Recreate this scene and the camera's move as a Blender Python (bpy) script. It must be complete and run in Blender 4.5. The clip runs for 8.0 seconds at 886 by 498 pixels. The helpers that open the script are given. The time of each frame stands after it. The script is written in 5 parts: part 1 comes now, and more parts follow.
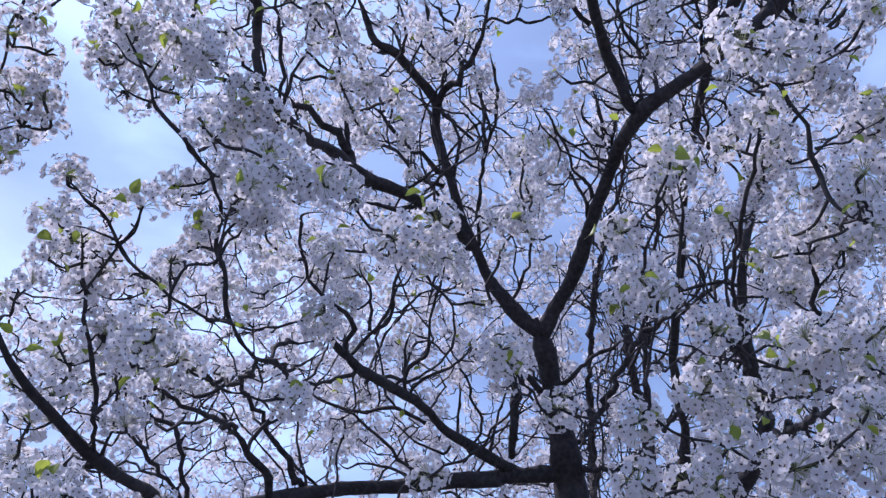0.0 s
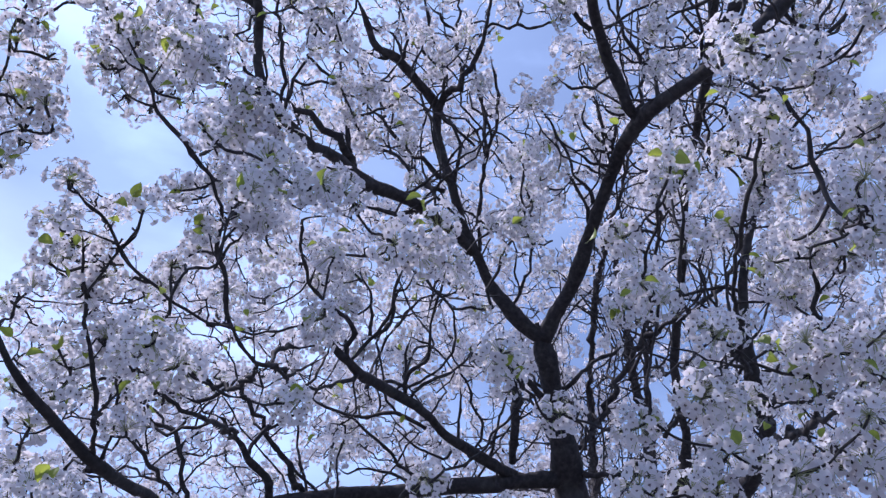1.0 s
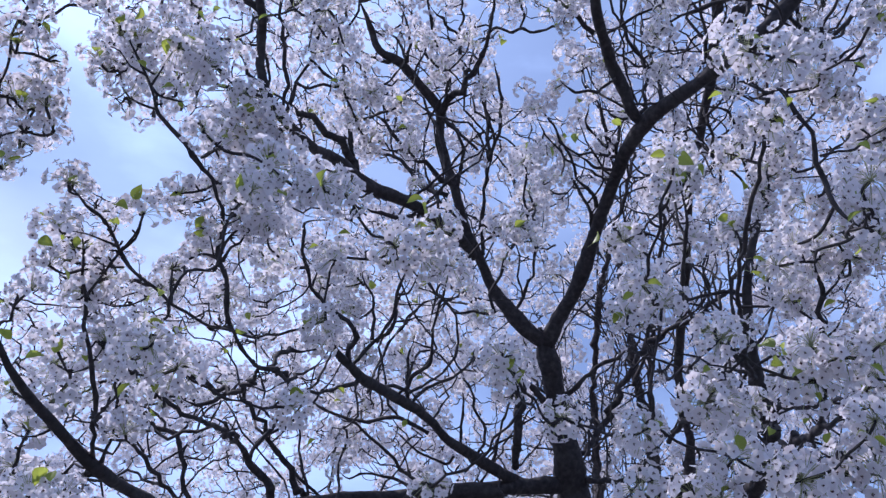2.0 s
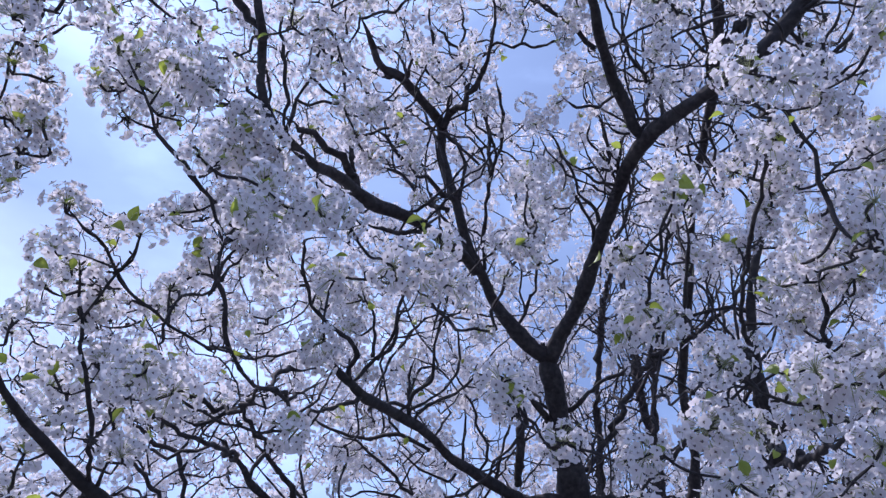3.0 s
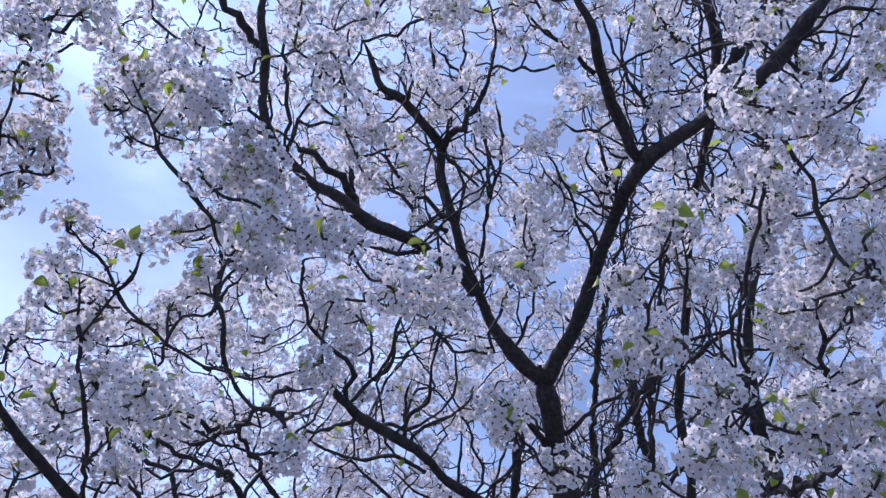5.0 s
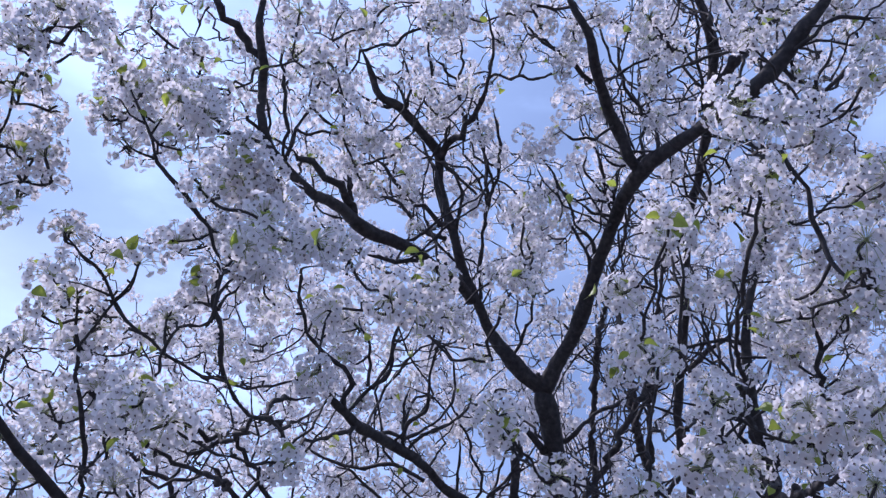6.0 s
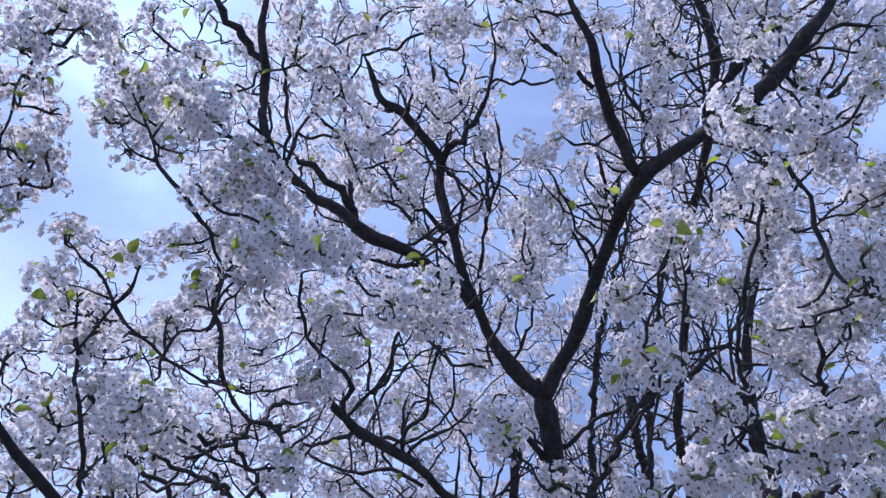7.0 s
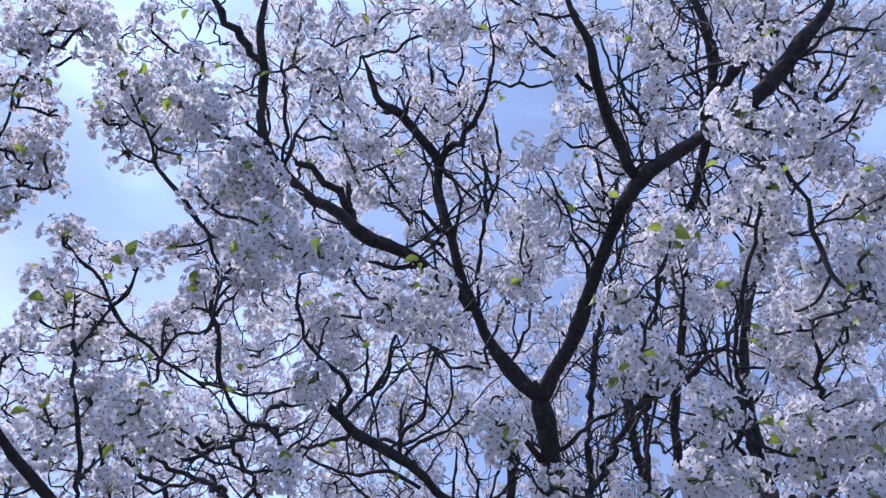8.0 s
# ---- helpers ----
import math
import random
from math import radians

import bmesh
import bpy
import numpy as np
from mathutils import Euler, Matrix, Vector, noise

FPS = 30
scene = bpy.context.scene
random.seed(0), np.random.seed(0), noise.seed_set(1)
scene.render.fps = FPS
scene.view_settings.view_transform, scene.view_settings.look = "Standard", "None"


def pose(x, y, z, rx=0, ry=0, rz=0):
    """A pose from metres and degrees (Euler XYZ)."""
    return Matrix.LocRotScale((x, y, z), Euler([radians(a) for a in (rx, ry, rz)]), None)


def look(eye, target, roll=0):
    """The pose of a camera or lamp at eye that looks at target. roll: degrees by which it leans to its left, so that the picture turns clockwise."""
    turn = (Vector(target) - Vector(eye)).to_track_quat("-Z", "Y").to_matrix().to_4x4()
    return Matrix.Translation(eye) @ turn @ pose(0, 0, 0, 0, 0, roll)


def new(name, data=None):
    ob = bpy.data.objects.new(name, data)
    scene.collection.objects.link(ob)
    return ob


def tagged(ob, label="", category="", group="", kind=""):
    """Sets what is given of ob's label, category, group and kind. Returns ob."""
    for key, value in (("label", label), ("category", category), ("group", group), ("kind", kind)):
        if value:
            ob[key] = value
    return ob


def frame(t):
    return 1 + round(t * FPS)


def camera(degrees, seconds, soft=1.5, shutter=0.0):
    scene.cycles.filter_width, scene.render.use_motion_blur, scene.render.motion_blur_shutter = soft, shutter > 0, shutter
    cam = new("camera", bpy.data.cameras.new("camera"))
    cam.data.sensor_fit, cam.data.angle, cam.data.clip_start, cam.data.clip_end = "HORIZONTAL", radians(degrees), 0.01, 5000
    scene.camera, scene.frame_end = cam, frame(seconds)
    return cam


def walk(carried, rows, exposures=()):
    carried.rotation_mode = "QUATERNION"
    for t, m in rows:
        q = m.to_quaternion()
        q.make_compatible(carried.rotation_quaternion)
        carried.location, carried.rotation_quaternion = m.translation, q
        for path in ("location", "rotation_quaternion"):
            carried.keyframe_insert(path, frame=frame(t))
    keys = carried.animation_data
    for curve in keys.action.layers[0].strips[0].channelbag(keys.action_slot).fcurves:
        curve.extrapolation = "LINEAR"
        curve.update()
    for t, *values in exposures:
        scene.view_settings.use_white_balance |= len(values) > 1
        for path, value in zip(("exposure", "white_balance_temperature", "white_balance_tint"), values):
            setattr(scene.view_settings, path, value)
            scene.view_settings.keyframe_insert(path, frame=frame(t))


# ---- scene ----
cam = camera(62.0, 8.0, soft=1.38)
walk(cam, [
    (0.0, pose(0.0000, 0.0000, 1.6000, 126.000, -0.000, 0.000)),
    (0.5, pose(0.0025, -0.0002, 1.5992, 126.401, -0.004, 0.051)),
    (1.0, pose(0.0006, 0.0010, 1.5983, 126.421, -0.088, 0.022)),
    (2.5, pose(0.0081, 0.0117, 1.6056, 127.189, -0.413, 0.321)),
    (3.0, pose(0.0109, 0.0095, 1.6201, 127.677, -0.398, 0.476)),
    (3.5, pose(0.0073, 0.0068, 1.6215, 128.196, -0.544, 0.430)),
    (4.0, pose(0.0090, 0.0015, 1.6195, 128.653, -0.596, 0.225)),
    (4.5, pose(0.0049, 0.0036, 1.6206, 128.892, -0.868, -0.168)),
    (6.0, pose(0.0100, -0.0035, 1.6223, 129.730, -0.721, -0.150)),
    (6.5, pose(0.0050, -0.0017, 1.6212, 129.816, -1.045, -0.335)),
    (7.0, pose(0.0069, -0.0021, 1.6267, 130.042, -0.993, -0.406)),
    (7.5, pose(0.0038, -0.0017, 1.6290, 130.183, -0.981, -0.592)),
    (8.0, pose(0.0054, -0.0040, 1.6283, 130.144, -1.006, -0.672)),
], exposures=[(0.0, -0.06, 5800, 25), (8.0, -0.06, 5800, 25)])

# ---- sky and sun ----
SUN_HEIGHT, SUN_BEARING = 57.0, -66.0  # degrees above the horizon; degrees from +y, towards +x
world = bpy.data.worlds.new("sky")
scene.world = world
world.use_nodes = True
wn, wl = world.node_tree.nodes, world.node_tree.links
sky = wn.new("ShaderNodeTexSky")
sky.sky_type, sky.sun_disc = "NISHITA", False
sky.sun_elevation, sky.sun_rotation = radians(SUN_HEIGHT), radians(SUN_BEARING)
sky.air_density, sky.dust_density, sky.ozone_density = 0.85, 0.4, 1.8
# thin high cloud
spot = wn.new("ShaderNodeTexCoord")
clear = wn.new("ShaderNodeMapping")  # height stretched, so that the pale rim of the sky stays low
clear.inputs["Scale"].default_value = (1.0, 1.0, 1.7)
wl.new(spot.outputs["Generated"], clear.inputs["Vector"])
wl.new(clear.outputs["Vector"], sky.inputs["Vector"])
stretch = wn.new("ShaderNodeMapping")
stretch.inputs["Scale"].default_value = (1.0, 1.6, 2.6)
veil = wn.new("ShaderNodeTexNoise")
veil.inputs["Scale"].default_value, veil.inputs["Detail"].default_value = 2.2, 6.0
cover = wn.new("ShaderNodeMapRange")
cover.inputs["From Min"].default_value, cover.inputs["From Max"].default_value = 0.42, 0.80
cover.inputs["To Min"].default_value, cover.inputs["To Max"].default_value = 0.12, 0.55
cloud = wn.new("ShaderNodeMix")
cloud.data_type = "RGBA"
cloud.inputs[7].default_value = (7.0, 9.7, 13.8, 1)
wl.new(spot.outputs["Generated"], stretch.inputs["Vector"])
wl.new(stretch.outputs["Vector"], veil.inputs["Vector"])
wl.new(veil.outputs["Fac"], cover.inputs["Value"])
# a bright bank of it towards the sun, spread wide to stand for haze
bank = wn.new("ShaderNodeVectorMath")
bank.operation = "DOT_PRODUCT"
bank.inputs[1].default_value = (-0.467, 0.521, 0.714)
reach = wn.new("ShaderNodeMapRange")
reach.inputs["From Min"].default_value, reach.inputs["From Max"].default_value = 0.74, 1.0
reach.inputs["To Min"].default_value, reach.inputs["To Max"].default_value = 0.0, 0.65
thick_of = wn.new("ShaderNodeMath")
thick_of.operation, thick_of.use_clamp = "MULTIPLY_ADD", True
wl.new(spot.outputs["Generated"], bank.inputs[0])
wl.new(bank.outputs["Value"], reach.inputs["Value"])
wl.new(veil.outputs["Fac"], thick_of.inputs[0])
wl.new(reach.outputs["Result"], thick_of.inputs[1])
wl.new(cover.outputs["Result"], thick_of.inputs[2])
wl.new(thick_of.outputs["Value"], cloud.inputs[0])
wl.new(sky.outputs["Color"], cloud.inputs[6])
wl.new(cloud.outputs[2], wn["Background"].inputs["Color"])
wn["Background"].inputs["Strength"].default_value = 0.15

sun = new("sun", bpy.data.lights.new("sun", "SUN"))
sun.data.energy, sun.data.angle, sun.data.color = 5.0, radians(0.5), (1.0, 0.96, 0.90)
height, bearing = radians(SUN_HEIGHT), radians(SUN_BEARING)
to_sun = Vector((math.sin(bearing) * math.cos(height), math.cos(bearing) * math.cos(height), math.sin(height)))
sun.matrix_world = look(to_sun * 30, (0, 0, 0))


# ---- materials ----
def material(name):
    m = bpy.data.materials.new(name)
    m.use_nodes = True
    return m, m.node_tree.nodes, m.node_tree.links


def ramp(nodes, *stops):
    r = nodes.new("ShaderNodeValToRGB")
    while len(r.color_ramp.elements) < len(stops):
        r.color_ramp.elements.new(0.5)
    for e, (p, c) in zip(r.color_ramp.elements, stops):
        e.position, e.color = p, (*c, 1)
    return r


def noise_node(nodes, links, scale, detail=4.0):
    where = nodes.new("ShaderNodeTexCoord")
    n = nodes.new("ShaderNodeTexNoise")
    n.inputs["Scale"].default_value, n.inputs["Detail"].default_value = scale, detail
    links.new(where.outputs["Object"], n.inputs["Vector"])
    return n


def make_bark():
    m, n, l = material("bark")
    b = n["Principled BSDF"]
    b.inputs["Roughness"].default_value = 0.85
    fine, broad = noise_node(n, l, 55, 5), noise_node(n, l, 9, 4)
    colour = ramp(n, (0.3, (0.014, 0.012, 0.013)), (0.55, (0.036, 0.030, 0.031)), (0.75, (0.070, 0.060, 0.056)))
    grey = ramp(n, (0.52, (0, 0, 0)), (0.7, (1, 1, 1)))
    mix = n.new("ShaderNodeMix")
    mix.data_type = "RGBA"
    mix.inputs[7].default_value = (0.10, 0.098, 0.092, 1)
    soft = n.new("ShaderNodeMath")
    soft.operation = "MULTIPLY"
    soft.inputs[1].default_value = 0.25
    l.new(fine.outputs["Fac"], colour.inputs["Fac"])
    l.new(broad.outputs["Fac"], grey.inputs["Fac"])
    l.new(grey.outputs["Color"], soft.inputs[0])
    l.new(soft.outputs["Value"], mix.inputs[0])
    l.new(colour.outputs["Color"], mix.inputs[6])
    l.new(mix.outputs[2], b.inputs["Base Color"])
    bump = n.new("ShaderNodeBump")
    bump.inputs["Strength"].default_value, bump.inputs["Distance"].default_value = 0.6, 0.006
    l.new(noise_node(n, l, 45, 6).outputs["Fac"], bump.inputs["Height"])
    l.new(bump.outputs["Normal"], b.inputs["Normal"])
    return m


def make_thin(name, low, high, through_light, share, scale, rough=0.6):
    """A thin leaf or petal: it scatters light back and lets some through."""
    m, n, l = material(name)
    n.remove(n["Principled BSDF"])
    out = n["Material Output"]
    tone = noise_node(n, l, scale, 3)
    colour = ramp(n, (0.35, low), (0.65, high))
    l.new(tone.outputs["Fac"], colour.inputs["Fac"])
    front = n.new("ShaderNodeBsdfPrincipled")
    front.inputs["Roughness"].default_value = rough
    front.inputs["Specular IOR Level"].default_value = 0.25
    back = n.new("ShaderNodeBsdfTranslucent")
    back.inputs["Color"].default_value = (*through_light, 1)
    mix = n.new("ShaderNodeMixShader")
    mix.inputs[0].default_value = share
    l.new(colour.outputs["Color"], front.inputs["Base Color"])
    l.new(front.outputs[0], mix.inputs[1])
    l.new(back.outputs[0], mix.inputs[2])
    l.new(mix.outputs[0], out.inputs["Surface"])
    return m


def make_plain(name, low, high, scale, rough):
    m, n, l = material(name)
    b = n["Principled BSDF"]
    b.inputs["Roughness"].default_value = rough
    colour = ramp(n, (0.3, low), (0.7, high))
    l.new(noise_node(n, l, scale).outputs["Fac"], colour.inputs["Fac"])
    l.new(colour.outputs["Color"], b.inputs["Base Color"])
    return m


BARK = make_bark()
PETAL = make_thin("petal", (0.82, 0.79, 0.81), (0.885, 0.86, 0.87), (0.885, 0.845, 0.87), 0.46, 300)
LEAF = make_thin("young_leaf", (0.15, 0.21, 0.04), (0.24, 0.30, 0.07), (0.44, 0.52, 0.08), 0.48, 120, 0.4)
STALK = make_thin("stalk", (0.30, 0.34, 0.17), (0.40, 0.43, 0.24), (0.44, 0.48, 0.24), 0.45, 100)
ANTHER = make_plain("anther", (0.05, 0.018, 0.03), (0.09, 0.03, 0.045), 900, 0.7)
# unseen ground; its grey is tuned for the light it throws up
GROUND = make_plain("unseen_ground", (0.062, 0.062, 0.065), (0.105, 0.104, 0.106), 9.0, 0.95)

# ---- ground ----
bm = bmesh.new()
bmesh.ops.create_circle(bm, cap_ends=True, segments=64, radius=1500)
mesh = bpy.data.meshes.new("ground")
bm.to_mesh(mesh)
bm.free()
mesh.materials.append(GROUND)
tagged(new("ground", mesh), "plain unseen ground under the tree, dark grey", "ground", kind="structure")

# ---- the tree ----
BASE = Vector((0.60, 3.15, 0.0))
tree = tagged(new("pear_tree"), "ornamental pear tree in full white blossom with dark bark", "tree")
tree.location = BASE
rnd = np.random.default_rng(7)


def part(name, mesh, parent, label="", kind=""):
    ob = new(name, mesh)
    ob.parent = parent
    ob.matrix_parent_inverse = Matrix.Translation(-BASE)
    return tagged(ob, label, kind=kind)


def to_mesh(name, verts, faces, materials, index=None, smooth=True):
    """A mesh from arrays: verts (n, 3); faces a list of (m, k) arrays with k corners each."""
    me = bpy.data.meshes.new(name)
    loops = np.concatenate([f.ravel() for f in faces]).astype(np.int32)
    sizes = np.concatenate([np.full(len(f), f.shape[1], np.int32) for f in faces])
    me.vertices.add(len(verts))
    me.vertices.foreach_set("co", np.ascontiguousarray(verts, np.float32).ravel())
    me.loops.add(len(loops))
    me.loops.foreach_set("vertex_index", loops)
    me.polygons.add(len(sizes))
    me.polygons.foreach_set("loop_start", np.concatenate([[0], np.cumsum(sizes)[:-1]]).astype(np.int32))
    for m in materials:
        me.materials.append(m)
    if index is not None:
        me.polygons.foreach_set("material_index", index.astype(np.int32))
    me.polygons.foreach_set("use_smooth", np.full(len(sizes), smooth))
    me.update(calc_edges=True)
    me.validate()
    return me


def spline(p, step):
    """A smooth line through the rows of p, with about that much between its points."""
    q = np.vstack([2 * p[0] - p[1], p, 2 * p[-1] - p[-2]])
    rows = []
    for i in range(1, len(q) - 2):
        a, b, c, d = q[i - 1], q[i], q[i + 1], q[i + 2]
        k = max(2, int(np.linalg.norm((c - b)[:3]) / step))
        s = np.linspace(0, 1, k, endpoint=False)[:, None]
        rows.append(0.5 * (2 * b + (c - a) * s + (2 * a - 5 * b + 4 * c - d) * s**2 + (3 * b - a - 3 * c + d) * s**3))
    return np.vstack(rows + [p[-1:]])


def tube(line, radius, sides, rough=0.0):
    """Verts and quads of a tube round a line, closed by a small cap at its end."""
    n = len(line)
    along = np.gradient(line, axis=0)
    along /= np.linalg.norm(along, axis=1)[:, None] + 1e-9
    side = np.cross(along[0], (0.31, 0.87, 0.38))
    sides_u = np.empty((n, 3))
    for i in range(n):
        side = side - along[i] * (side @ along[i])
        side /= np.linalg.norm(side) + 1e-9
        sides_u[i] = side
    sides_v = np.cross(along, sides_u)
    turn = np.arange(sides) * 2 * np.pi / sides
    r = radius[:, None] * np.ones((1, sides))
    if rough:
        wob = rnd.normal(size=(n, sides))
        wob = (wob + np.roll(wob, 1, 0) + np.roll(wob, 1, 1)) / 3
        swell = np.repeat(rnd.normal(size=(n // 6 + 2)), 6)[:n]
        swell = np.convolve(np.pad(swell, 3, "edge"), np.ones(7) / 7, "valid")
        r = r * (1 + rough * wob + rough * 1.2 * swell[:, None])
    v = line[:, None] + r[:, :, None] * (np.cos(turn)[:, None] * sides_u[:, None] + np.sin(turn)[:, None] * sides_v[:, None])
    i, j = np.meshgrid(np.arange(n - 1), np.arange(sides), indexing="ij")
    j2 = (j + 1) % sides
    f = np.stack([i * sides + j, i * sides + j2, (i + 1) * sides + j2, (i + 1) * sides + j], -1).reshape(-1, 4)
    return v.reshape(-1, 3), f


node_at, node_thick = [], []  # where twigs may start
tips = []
bare_at, bare_thick = [], []  # wood kept free of bloom in the camera's view


def limb(name, rows, bare=False, crooked=False):
    """A limb along its rows of x, y, z and radius; a crooked one turns sharply at each of them."""
    rows = np.array(rows)
    slender = name == "branch"
    if crooked:
        far = np.concatenate([[0], np.cumsum(np.linalg.norm(np.diff(rows[:, :3], axis=0), axis=1))])
        every = np.unique(np.concatenate([np.arange(0, far[-1], 0.02), far]))
        line = np.stack([np.interp(every, far, rows[:, k]) for k in range(4)], 1)
    else:
        line = spline(rows, 0.013 if slender else 0.022)
    n = len(line)
    step = 2 if slender and rows[0, 3] < 0.007 else 3 if slender else 5
    bend = rnd.normal(size=(n // step + 3, 3))
    bend = np.stack([np.interp(np.arange(n) / step, np.arange(len(bend)), bend[:, k]) for k in range(3)], 1)
    line[:, :3] += bend * np.minimum(line[:, 3:], 0.012) * (0.3 if crooked else 0.75 if slender else 0.5)
    radius = np.maximum(line[:, 3] * np.clip((n - np.arange(n)) / 6, 0.35, 1), 0.0014)
    if slender:  # swollen at the nodes
        radius *= 0.9 + 0.35 * (np.arange(n) % (2 * step) == 0) * rnd.uniform(0, 1, n)
    v, f = tube(line[:, :3], radius, 12 if radius[0] > 0.012 else 8 if bare else 6, 0.10)
    sides = 12 if radius[0] > 0.012 else 8 if bare else 6
    v = np.vstack([v, line[-1:, :3], line[:1, :3]])
    last = (n - 1) * sides
    cap = np.array([[last + k, last + (k + 1) % sides, len(v) - 2] for k in range(sides)] + [[(k + 1) % sides, k, len(v) - 1] for k in range(sides)])
    part(name, to_mesh(name, v, [f, cap], [BARK]), tree, "dark rough-barked trunk" if name == "trunk" else "")
    skip = 3 if slender else 2
    node_at.append(line[::skip, :3])
    node_thick.append(radius[::skip])
    if name == "branch":
        tips.append(line[-1, :3] + (line[-1, :3] - line[-3, :3]) * 0.2)
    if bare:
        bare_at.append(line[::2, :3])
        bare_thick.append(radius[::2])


# the limbs: along each, its centre line and radius
limb("trunk", [(0.600, 3.080, -0.05, 0.175), (0.600, 3.070, 0.12, 0.135), (0.590, 3.060, 0.50, 0.118), (0.570, 3.040, 1.30, 0.110), (0.555, 3.030, 2.05, 0.102), (0.533, 3.020, 2.547, 0.0734), (0.506, 2.946, 2.649, 0.0637), (0.474, 2.858, 2.770, 0.0502), (0.446, 2.764, 2.900, 0.0444), (0.421, 2.689, 3.002, 0.0444), (0.393, 2.622, 3.096, 0.0425), (0.382, 2.591, 3.138, 0.0270)], bare=True)
limb("limb", [(0.400, 2.628, 3.086, 0.0340), (0.459, 2.550, 3.159, 0.0321), (0.522, 2.438, 3.263, 0.0301), (0.580, 2.293, 3.378, 0.0280), (0.629, 2.150, 3.489, 0.0284), (0.666, 1.994, 3.534, 0.0274), (0.699, 1.827, 3.509, 0.0279), (0.744, 1.677, 3.459, 0.0225), (0.777, 1.539, 3.395, 0.0212), (0.806, 1.446, 3.353, 0.0202), (0.830, 1.350, 3.315, 0.0225), (0.889, 1.286, 3.317, 0.0236), (0.952, 1.244, 3.376, 0.0236), (1.015, 1.188, 3.452, 0.0204), (1.078, 1.136, 3.524, 0.0157), (1.125, 1.039, 3.658, 0.0094)], bare=True)
limb("limb", [(0.705, 1.843, 3.520, 0.0171), (0.654, 1.798, 3.549, 0.0186), (0.618, 1.739, 3.630, 0.0203), (0.569, 1.648, 3.670, 0.0199), (0.521, 1.571, 3.691, 0.0195), (0.484, 1.495, 3.710, 0.0176), (0.462, 1.416, 3.734, 0.0141), (0.430, 1.373, 3.793, 0.0125), (0.394, 1.330, 3.853, 0.0094), (0.342, 1.227, 3.994, 0.0047)], bare=True)
limb("branch", [(0.498, 1.573, 3.688, 0.0083), (0.433, 1.539, 3.734, 0.0083), (0.385, 1.517, 3.765, 0.0069), (0.308, 1.475, 3.823, 0.0055), (0.251, 1.445, 3.865, 0.0055), (0.184, 1.391, 3.939, 0.0041)])
limb("limb", [(0.405, 2.628, 3.086, 0.0306), (0.308, 2.591, 3.138, 0.0306), (0.215, 2.562, 3.262, 0.0277), (0.145, 2.480, 3.376, 0.0225), (0.076, 2.430, 3.530, 0.0211), (0.031, 2.339, 3.655, 0.0211), (0.000, 2.320, 3.766, 0.0197), (-0.027, 2.277, 3.909, 0.0181), (-0.042, 2.213, 3.999, 0.0221), (-0.106, 2.128, 4.030, 0.0184), (-0.166, 2.046, 4.058, 0.0182), (-0.206, 1.985, 4.057, 0.0179), (-0.281, 1.926, 4.053, 0.0156), (-0.313, 1.885, 4.109, 0.0146), (-0.332, 1.816, 4.119, 0.0134), (-0.366, 1.774, 4.177, 0.0116)], bare=True)
limb("branch", [(-0.196, 1.991, 4.049, 0.0101), (-0.262, 1.954, 4.014, 0.0099), (-0.320, 1.942, 4.031, 0.0083), (-0.366, 1.920, 4.061, 0.0050)])
limb("branch", [(-0.049, 2.215, 3.995, 0.0159), (0.014, 2.145, 4.006, 0.0145), (0.086, 2.068, 4.028, 0.0119), (0.143, 1.985, 4.057, 0.0094), (0.168, 1.899, 4.091, 0.0080), (0.179, 1.851, 4.156, 0.0069), (0.189, 1.804, 4.221, 0.0057), (0.152, 1.672, 4.403, 0.0034)], bare=True)
limb("branch", [(0.169, 1.903, 4.118, 0.0067), (0.201, 1.863, 4.105, 0.0066), (0.245, 1.859, 4.078, 0.0065), (0.295, 1.839, 4.070, 0.0057), (0.345, 1.836, 4.041, 0.0056), (0.391, 1.816, 4.035, 0.0048), (0.431, 1.794, 4.013, 0.0048), (0.450, 1.763, 4.023, 0.0047), (0.457, 1.742, 4.051, 0.0031)])
limb("branch", [(0.295, 1.839, 4.070, 0.0049), (0.312, 1.816, 4.119, 0.0049), (0.299, 1.791, 4.171, 0.0041), (0.327, 1.760, 4.213, 0.0033)])
limb("branch", [(-0.005, 2.150, 4.000, 0.0070), (0.005, 2.049, 4.055, 0.0068), (-0.037, 1.947, 4.109, 0.0067), (-0.067, 1.858, 4.146, 0.0066), (-0.083, 1.777, 4.258, 0.0050), (-0.113, 1.682, 4.388, 0.0033)])
limb("branch", [(0.081, 2.071, 4.024, 0.0068), (0.057, 2.004, 4.116, 0.0086), (0.049, 1.930, 4.132, 0.0067), (0.065, 1.862, 4.227, 0.0050), (0.037, 1.750, 4.295, 0.0033)])
limb("branch", [(0.056, 1.930, 4.132, 0.0067), (-0.021, 1.858, 4.146, 0.0066), (-0.067, 1.824, 4.193, 0.0050)])
limb("branch", [(-0.161, 1.992, 4.047, 0.0084), (-0.161, 1.905, 4.081, 0.0066), (-0.166, 1.858, 4.146, 0.0066), (-0.189, 1.818, 4.202, 0.0050)])
